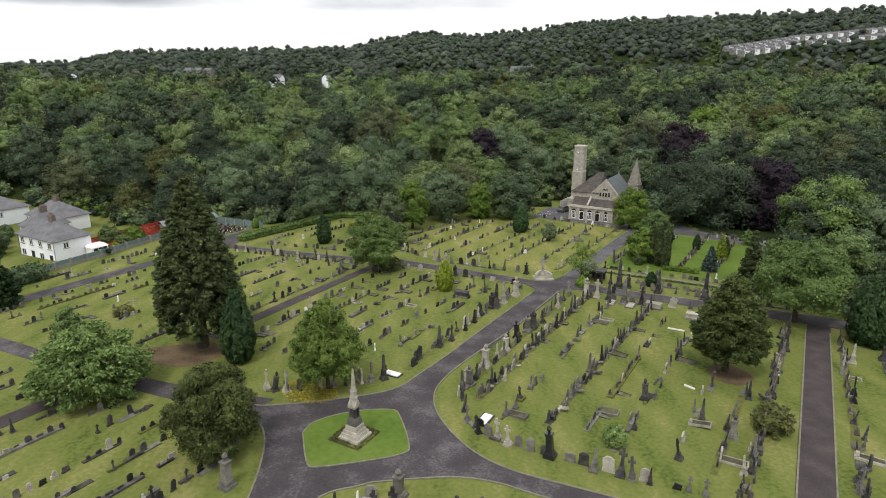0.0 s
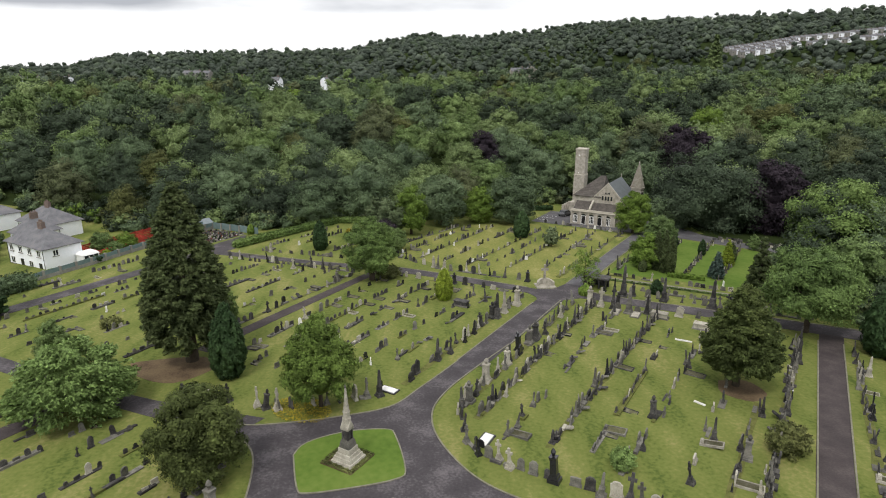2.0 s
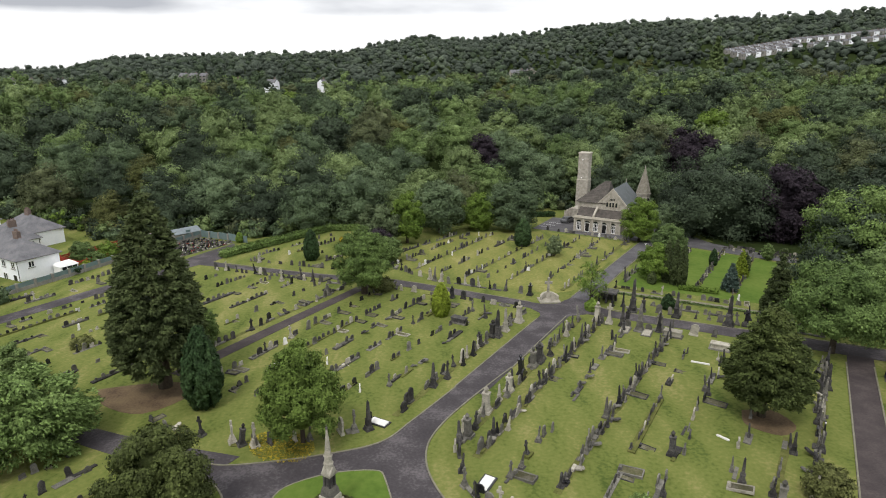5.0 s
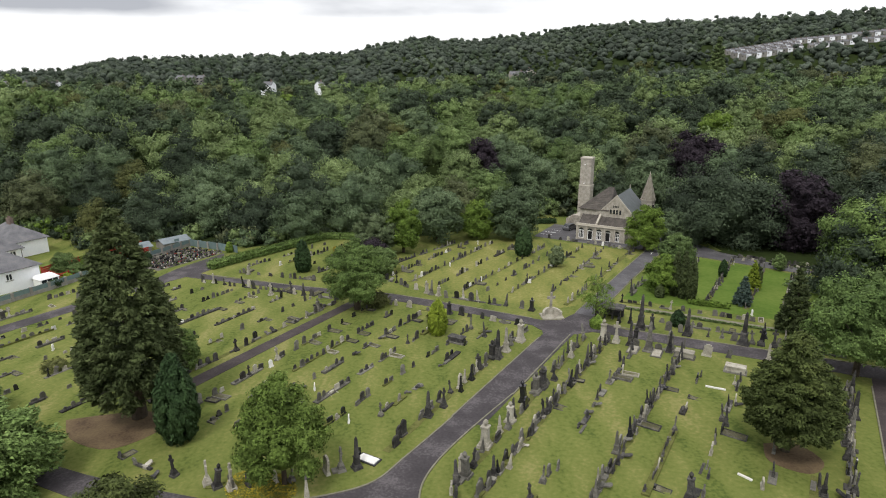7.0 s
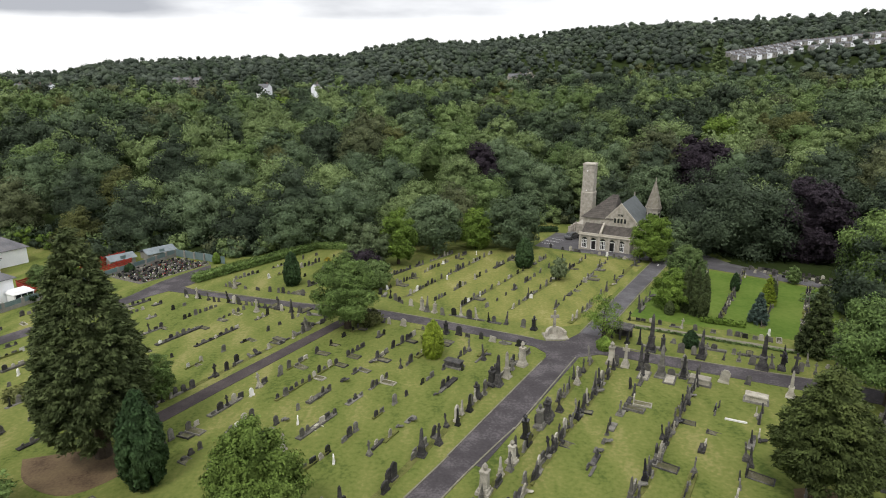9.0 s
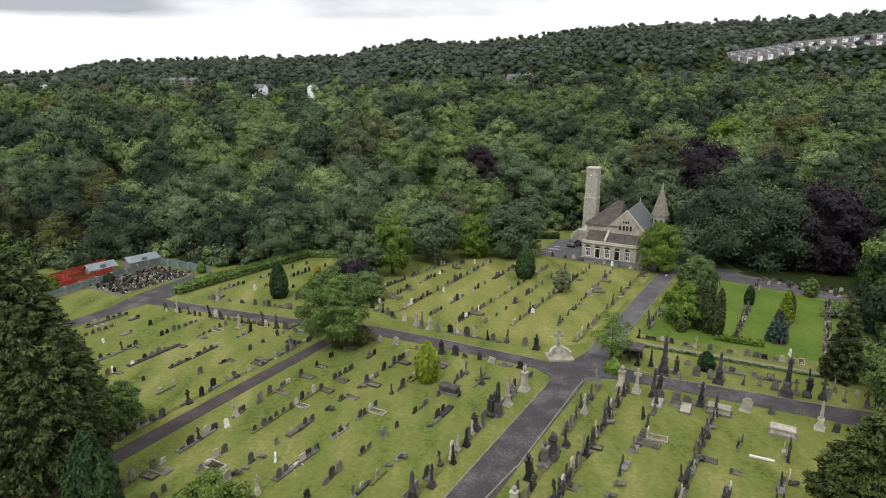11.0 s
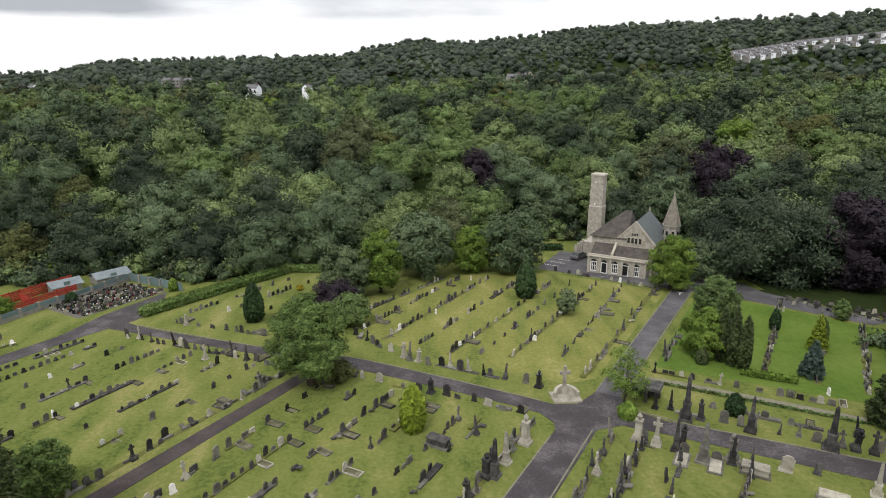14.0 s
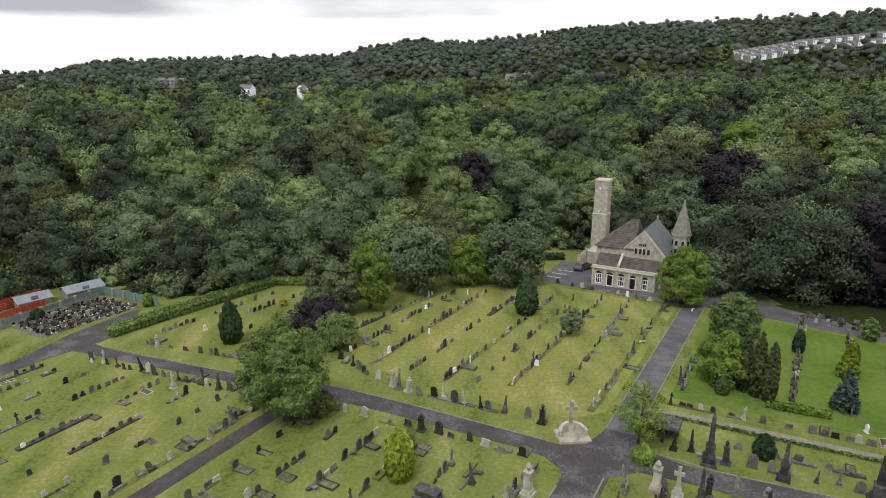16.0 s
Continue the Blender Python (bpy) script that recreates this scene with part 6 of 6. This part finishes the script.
# ---------- houses beyond the boundary ----------
def house(a, b, w, d, eave, ridge, rot, label, sink=1.0, nx=4):
    x, y = xy(a, b)
    ob = thing("house", pose(x, y, land(x, y) - sink, 0, 0, TURN_AB + rot), label, "house")
    part("wall", one_box(0, 0, -1.0, w, d, eave + 1.0), "render_white", ob)
    hr = min(w, d) / 2
    bm = made()
    o = 0.45
    c = [(-w / 2 - o, -d / 2 - o, eave), (w / 2 + o, -d / 2 - o, eave), (w / 2 + o, d / 2 + o, eave), (-w / 2 - o, d / 2 + o, eave)]
    q = [bm.verts.new(p) for p in c] + [bm.verts.new((p[0], p[1], eave + 0.12)) for p in c]
    rr = [bm.verts.new((-(w / 2 - hr * 0.95), 0, ridge)), bm.verts.new((w / 2 - hr * 0.95, 0, ridge))]
    for f in ((q[3], q[2], q[1], q[0]), (q[4], q[5], rr[1], rr[0]), (q[5], q[6], rr[1]), (q[6], q[7], rr[0], rr[1]), (q[7], q[4], rr[0])):
        bm.faces.new(f)
    for i in range(4):
        bm.faces.new((q[i], q[(i + 1) % 4], q[4 + (i + 1) % 4], q[4 + i]))
    bmesh.ops.recalc_face_normals(bm, faces=bm.faces)
    part("roof", bm, "house_slate", ob)
    ch = part("chimney", one_box(0.2, 0, ridge - 0.5, 1.5, 0.7, 1.6, 0.96), "brick", ob)
    for k in range(3):
        bm = made()
        cone(bm, (-0.25 + 0.45 * k, 0, ridge + 1.1), (-0.25 + 0.45 * k, 0, ridge + 1.5), 0.13, 0.11, 8)
        part("chimney_pot", bm, "brick", ch)

    def pane(px, py, pz, pw, ph, turn, frame="white_paint"):
        win = new("window")
        win.parent = ob
        win.matrix_basis = pose(px, py, pz, 0, 0, turn)
        part("pane", one_box(0, -0.02, 0, pw, 0.08, ph), "glass", win)
        bm = made()
        for s in (-pw / 2, 0, pw / 2):
            box(bm, s, -0.05, -0.04, 0.09, 0.1, ph + 0.08)
        for s in (-0.06, ph - 0.03):
            box(bm, 0, -0.05, s, pw + 0.08, 0.095, 0.09)
        part("frame", bm, frame, win)
        part("sill", one_box(0, -0.1, -0.16, pw + 0.3, 0.22, 0.09), "concrete", win)
    up, low = eave - 1.45, max(0.9, eave - 3.9)
    for i in range(nx):
        px = -w / 2 + (i + 0.5) * w / nx
        pane(px, -d / 2, up, 1.1, 1.1, 0)
        if i % 2 == 0:
            pane(px, -d / 2, low, 1.3, 1.2, 0)
        else:
            part("door", one_box(px, -d / 2 - 0.02, low - 0.9, 0.95, 0.1, 2.1), "black_paint", ob, "dark front door")
    for py in (-d / 5,):
        pane(w / 2, py, up, 0.9, 1.0, 90)
    for px in (-w / 2 + 0.15, w / 2 - 0.15):
        bm = made()
        cone(bm, (px, -d / 2 - 0.07, -0.5), (px, -d / 2 - 0.07, eave), 0.05, 0.05, 6)
        part("downpipe", bm, "black_paint", ob)
    return ob


house(-91.2, 23.9, 12.4, 6.8, 4.9, 7.6, 0, "white rendered semi-detached house with grey hipped roof")
house(-116.0, 38.0, 11.0, 8.0, 5.4, 8.6, 0, "white rendered house with tall brown chimneys", 2.2)
house(-109.5, 31.5, 7.0, 6.0, 4.9, 7.8, 90, "white rendered house wing with grey hipped roof", 2.0, 2)
house(-132.5, 32.5, 12.5, 9.0, 5.6, 8.6, 0, "white rendered semi-detached house behind a garden", 2.8)
xx, yy = xy(-83.6, 27.4)
ob = thing("conservatory", pose(xx, yy, land(xx, yy), 0, 0, TURN_AB), "small white conservatory on the house's end", "conservatory")
part("wall", one_box(0, 0, -0.5, 2.4, 3.0, 2.0), "white_paint", ob)
part("roof", one_box(0, 0, 1.5, 2.7, 3.3, 0.5, 0.7), "white_paint", ob)
for k in (-0.9, 0.0, 0.9):
    part("pane", one_box(1.2, k, 0.5, 0.04, 0.75, 0.9), "glass", ob)


# ---------- boundary wall, fences, hedge, shed ----------
def run(p, q, step):
    n = max(1, round(math.hypot(q[0] - p[0], q[1] - p[1]) / step))
    return [((p[0] + (q[0] - p[0]) * i / n, p[1] + (q[1] - p[1]) * i / n), (p[0] + (q[0] - p[0]) * (i + 1) / n, p[1] + (q[1] - p[1]) * (i + 1) / n)) for i in range(n)]


def boundary():
    line = [(-77.5, -30.0), (-78.6, 14.0), (-80.2, 26.0), (-83.2, 41.0), (-84.2, 50.0), (-86.0, 58.0), (-70.5, 57.4)]
    root = thing("boundary_wall", Matrix.Identity(4), "block boundary wall with piers and green-grey panels", "wall", kind="structure")
    for i, (p, q) in enumerate(zip(line, line[1:])):
        for u, v in run(p, q, 3.0):
            x0, y0 = xy(*u)
            x1, y1 = xy(*v)
            ln, an = math.hypot(x1 - x0, y1 - y0), math.degrees(math.atan2(y1 - y0, x1 - x0))
            m = pose((x0 + x1) / 2, (y0 + y1) / 2, (land(x0, y0) + land(x1, y1)) / 2, 0, 0, an)
            low = 0.0 if i == 5 else 0.62
            if low:
                o = part("block_wall", one_box(0, 0, -0.5, ln, 0.24, 0.5 + low), "concrete", root)
                o.matrix_basis = m
            o = part("panel", one_box(0, 0, low + 0.01, ln - 0.3, 0.07, 1.5 if not low else 0.75), "teal_panel", root)
            o.matrix_basis = m
            o = part("pier", one_box(0, 0, -0.5, 0.42, 0.42, 1.95, 0.97), "concrete", root)
            o.matrix_basis = pose(x0, y0, land(x0, y0), 0, 0, an)


boundary()


def red_fences():
    for k, (p, q, h) in enumerate((((-83.4, 29.5), (-87.6, 49.5), 1.5), ((-90.0, 30.0), (-93.5, 52.0), 1.8), ((-83.4, 29.5), (-90.0, 30.0), 1.5), ((-86.4, 42.0), (-92.0, 42.5), 1.3))):
        root = thing("timber_fence", Matrix.Identity(4), "red stained timber fence with posts and boards", "fence")
        for u, v in run(p, q, 1.8):
            x0, y0 = xy(*u)
            x1, y1 = xy(*v)
            ln, an = math.hypot(x1 - x0, y1 - y0), math.degrees(math.atan2(y1 - y0, x1 - x0))
            m = pose((x0 + x1) / 2, (y0 + y1) / 2, (land(x0, y0) + land(x1, y1)) / 2, 0, 0, an)
            for j in range(5):
                o = part("board", one_box(0, 0, 0.1 + j * h / 5, ln, 0.05, h / 5 - 0.06), "red_fence", root)
                o.matrix_basis = m
            o = part("post", one_box(0, 0, -0.3, 0.14, 0.14, h + 0.5), "red_fence", root)
            o.matrix_basis = pose(x0, y0, land(x0, y0), 0, 0, an)


red_fences()


def shed(a, b, w, d, h, rot, label):
    x, y = xy(a, b)
    ob = thing("shed", pose(x, y, land(x, y), 0, 0, TURN_AB + rot), label, "shed")
    part("wall", one_box(0, 0, -0.3, w, d, h + 0.3), "concrete", ob)
    bm = made()
    gable_roof(bm, -d / 2, d / 2, -w / 2 - 0.3, w / 2 + 0.3, h, h + 0.7, 0.3, 0.08)
    r = part("roof", bm, "shed_roof", ob)
    r.matrix_basis = pose(0, 0, 0, 0, 0, 90)
    part("door", one_box(0, -d / 2 - 0.02, 0, 1.0, 0.08, 1.9), "teal_panel", ob)


shed(-89.6, 56.6, 5.6, 3.6, 1.3, 80, "low garden shed with pale sheet roof")
shed(-91.5, 49.5, 4.6, 3.2, 1.2, 80, "low dark-walled outbuilding with sheet roof")


def hedge(pts, w, h, mat, label, n=60, size=0.22):
    rng = np.random.default_rng(len(pts) * 7 + int(h * 10))
    cl = []
    for p, q in zip(pts, pts[1:]):
        for u, _ in run(p, q, 0.55):
            x, y = xy(*u)
            for s in (-0.28, 0.28):
                for zf in (0.25, 0.62):
                    cl.append((x + s * w * CA, y - s * w * SA, land(x, y) + zf * h + rng.uniform(-0.05, 0.05), 0.36 * h * rng.uniform(0.9, 1.15)))
    vs, gs = crown_arrays(rng, cl, len(cl) * n, size, flat=1.0)
    tagged(new("hedge", array_mesh("hedge", vs, gs, [mat])), label, "hedge")


hedge([(-65.2, 46.4), (-62.6, 74.0)], 1.7, 1.6, "round_green", "clipped green hedge along the lawn", 90, 0.17)
hedge([(-62.6, 74.0), (-48.0, 80.0)], 1.5, 1.5, "round_green", "clipped green hedge along the lawn", 80, 0.17)
hedge([(-24.5, 113.5), (-34.0, 108.0)], 1.4, 1.4, "yew", "dark clipped hedge behind the chapel", 20, 0.3)
hedge([(-75.8, 1.0), (-76.6, 14.0)], 4.6, 2.6, "oak", "rounded green hedge against the wall", 45, 0.32)
hedge([(14.0, 65.6), (19.0, 66.0)], 1.4, 0.9, "lime", "low bright green hedge on the terrace", 24, 0.2)
hedge([(4.6, 58.6), (32.0, 60.2)], 0.5, 0.35, "ash", "low strip of greenery on the terrace edge", 10, 0.2)
for a, b, h, w, m, text in ((-101.0, 17.0, 3.4, 5.0, "yew", "dark green garden hedge bush"), (-106.0, 20.0, 3.4, 5.0, "oak", "dark green garden hedge bush"), (-112.0, 23.0, 3.2, 5.0, "ash", "rounded green garden bush by the house"), (-118.0, 27.0, 2.6, 4.0, "oak", "rounded green garden bush by the house"), (-101.0, 27.0, 2.6, 3.6, "ash", "rounded green garden bush by the house"), (-84.0, 33.0, 2.4, 3.2, "ash", "rounded green garden bush by the fence"), (-85.5, 36.5, 3.2, 4.2, "lime", "bright green garden bush by the fence"), (-89.0, 33.5, 3.6, 4.6, "ash", "rounded green garden bush by the fence"), (-82.4, 30.2, 1.6, 2.0, "gold_conifer", "small golden garden shrub"),
                            (-81.0, 27.5, 1.4, 2.0, "yew", "dark ivy clump on the wall"), (-83.2, 46.0, 1.5, 1.9, "yew", "dark ivy clump on the wall"), (-72.5, 57.0, 2.2, 1.6, "lime", "bright shrub in the fence corner"), (-52.5, 66.0, 1.0, 1.2, "yellow_leaf", "small yellow flowering shrub on the lawn"),
                            (-14.5, 41.0, 1.2, 2.8, "olive", "low brown-green shrub over graves"), (-25.6, 42.6, 1.6, 4.2, "olive", "low brown-green shrub over graves"), (4.6, 49.8, 1.5, 1.9, "lime", "low shrub under the young tree"), (13.6, 55.6, 2.2, 1.8, "yew", "dark rounded shrub among graves"),
                            (10.6, 86.0, 3.4, 1.8, "yew", "narrow dark conifer on the lawn"), (16.2, 83.0, 3.0, 1.4, "yew", "narrow dark conifer on the lawn"), (21.4, 80.0, 3.6, 1.6, "conifer", "narrow green conifer on the lawn"), (24.2, 92.0, 3.0, 2.2, "ash", "small green tree by the lawn"), (9.2, 66.5, 2.0, 1.4, "conifer", "small clipped conifer on the terrace"), (-47.0, 9.0, 0.9, 2.8, "olive", "low spreading brown-green shrub")):
    x, y = xy(a, b)
    tree("shrub" if h < 2.9 else "small_tree", x, y, h, w, m, "dome" if w > 1.9 or h < 1.5 else "cypress", 1100, 0.26, 0.0, text, 30)


def flower_patch(a, b, ra, rb, n, label):
    """Low yellow flowers and fallen petals scattered over the grass."""
    rng = np.random.default_rng(31)
    q = []
    for _ in range(n):
        t, k = rng.uniform(0, 6.28), math.sqrt(rng.uniform(0, 1))
        x, y = xy(a + ra * k * math.cos(t), b + rb * k * math.sin(t))
        q.append((x, y, land(x, y) + rng.uniform(0.02, 0.12), 0.05))
    p = np.array(q)
    d = rng.normal(size=(n, 3)) * np.array((1, 1, 0.35))
    e = rng.normal(size=(n, 3)) * np.array((1, 1, 0.35))
    tri = np.stack((p[:, :3], p[:, :3] + d * 0.09, p[:, :3] + e * 0.09), 1)
    me = array_mesh("yellow_flowers", tri.reshape(-1, 3), [np.arange(n * 3).reshape(n, 3)], ["yellow_leaf"])
    tagged(new("yellow_flowers", me), label, "flowers", kind="stuff")


flower_patch(-9.0, 4.2, 3.2, 2.2, 2600, "yellow flowers scattered over grass under the tree")


# small memorial plots beside the lane
def memorial_plots():
    sheet("gravel_bed", [xy(*p) for p in ((-73.5, 41.5), (-73.5, 56.0), (-84.8, 56.8), (-82.6, 42.0))], "gravel", 0.025, "gravel bed with small memorial plots", "gravel", 2.0)
    r = random.Random(9)
    vs, fs, mi = [], [], []
    order = ["dark_stone_many", "grey_stone_many", "black_granite", "white_marble", "pale_stone", "red_fence", "lime", "yellow_leaf"]

    def block(x, y, z, sx, sy, sz, an, k, top=0.9):
        c, s = math.cos(an), math.sin(an)
        n = len(vs)
        for u, v, t in ((-1, -1, 0), (1, -1, 0), (1, 1, 0), (-1, 1, 0), (-1, -1, 1), (1, -1, 1), (1, 1, 1), (-1, 1, 1)):
            f = top if t else 1
            px, py = u * sx / 2 * f, v * sy / 2 * f
            vs.append((x + c * px - s * py, y + s * px + c * py, z + t * sz))
        for f in ((3, 2, 1, 0), (4, 5, 6, 7), (0, 1, 5, 4), (1, 2, 6, 5), (2, 3, 7, 6), (3, 0, 4, 7)):
            fs.append([n + i for i in f])
            mi.append(k)
    for i in range(9):
        for j in range(20):
            a, b = -74.2 - i * 1.15 + r.gauss(0, 0.1), 42.6 + j * 0.7 + r.gauss(0, 0.12)
            if r.random() < 0.1:
                continue
            x, y = xy(a, b)
            z, an = land(x, y), radians(TURN_AB) + r.gauss(0, 0.08)
            block(x, y, z, 0.16, 0.5, r.uniform(0.35, 0.65), an, r.choice((0, 0, 0, 1, 2, 2, 2, 1, 4)))
            block(x + 0.3, y - 0.1, z, 0.5, 0.5, 0.14, an, r.choice((0, 1, 2, 2, 0, 4)))
            for _ in range(2):
                block(x + r.uniform(0.1, 0.5), y + r.uniform(-0.25, 0.25), z + 0.1, 0.12, 0.12, r.uniform(0.12, 0.3), r.random(), r.choice((3, 4, 5, 6, 0, 6, 1)), 1.2)
    me = bpy.data.meshes.new("memorial_plots")
    me.from_pydata(vs, [], fs)
    for k in order:
        me.materials.append(M[k])
    me.polygons.foreach_set("material_index", mi)
    tagged(new("memorial_plots", me), "crowded small memorial stones with flowers and ornaments", "memorials", kind="stuff")


memorial_plots()


# low wall of the terrace beyond the cross path
edging([xy(*p) for p in ((4.2, 59.0), (8.6, 59.6), (15.7, 60.0), (34.0, 60.8))], 0.9, 0.16)


# ---------- distant buildings ----------
def far_house(x, y, z, w, d, h, rot, label, wall="render_white", roof="house_slate", nwin=3, name="house"):
    if name == "terraced_house":
        z = land(x, y)
    ob = thing(name, pose(x, y, z, 0, 0, rot), label, "house", "distant houses")
    part("wall", one_box(0, 0, -6, w, d, h + 6), wall, ob)
    bm = made()
    gable_roof(bm, -d / 2, d / 2, -w / 2 - 0.1, w / 2 + 0.1, h, h + d * 0.36, 0.2, 0.15)
    r = part("roof", bm, roof, ob)
    r.matrix_basis = pose(0, 0, 0, 0, 0, 90)
    bm = made()
    prism(bm, [(-d / 2, h), (d / 2, h), (0, h + d * 0.36)], -w / 2, w / 2)
    part("gable", bm, wall, ob)
    part("chimney", one_box(w * 0.3, 0, h + d * 0.2, 0.9, 0.7, d * 0.16 + 1.3), "brick", ob)
    for i in range(nwin):
        for zz in (0.9, 3.6):
            if zz + 1.2 < h and not (name == "terraced_house" and i):
                part("window", one_box(-w / 2 + (i + 0.5) * w / nwin, -d / 2 - 0.02, zz, w / nwin * 0.45, 0.08, 1.3), "glass", ob)
    return ob


far_house(-109, 377, 23.0, 8, 6, 3.2, -14, "white gabled house among the woods")
far_house(-135, 380, 21.4, 12, 6, 5.0, -14, "grey-roofed house among the woods", "concrete")
far_house(-75, 375, 22.4, 4, 5.5, 4.0, 60, "small white gabled house among trees")
far_house(58, 430, 27.0, 11, 6, 6.0, 8, "stone manor house with gables in the wood", "chapel_stone")
far_house(67, 428, 27.5, 6, 8, 6.5, 98, "stone manor house wing with chimneys", "chapel_stone")
far_house(-68, 1251, 68.0, 26, 12, 9, 3, "long white building on the hilltop", nwin=6)
for i in range(3):
    far_house(-262 + i * 9.5, 604 + i * 2.0, 25.5, 9, 7, 5, -20, "distant pale house above the trees", "concrete", nwin=2)
for i in range(6):
    far_house(-345 + i * 13, 468 - i * 8, 19.5, 10, 7, 6, -34, "distant pale house above the trees", "render_white" if i % 2 else "concrete", nwin=2)
for (x0, y0), (x1, y1), n in TOWN:
    an = math.degrees(math.atan2(y1 - y0, x1 - x0))
    for i in range(n):
        t = i / (n - 1)
        far_house(x0 + (x1 - x0) * t, y0 + (y1 - y0) * t, 0, 5.6, 6, 3.8, an, "pale terraced house on the far hillside", "render_white" if i % 2 else "concrete", nwin=2, name="terraced_house")
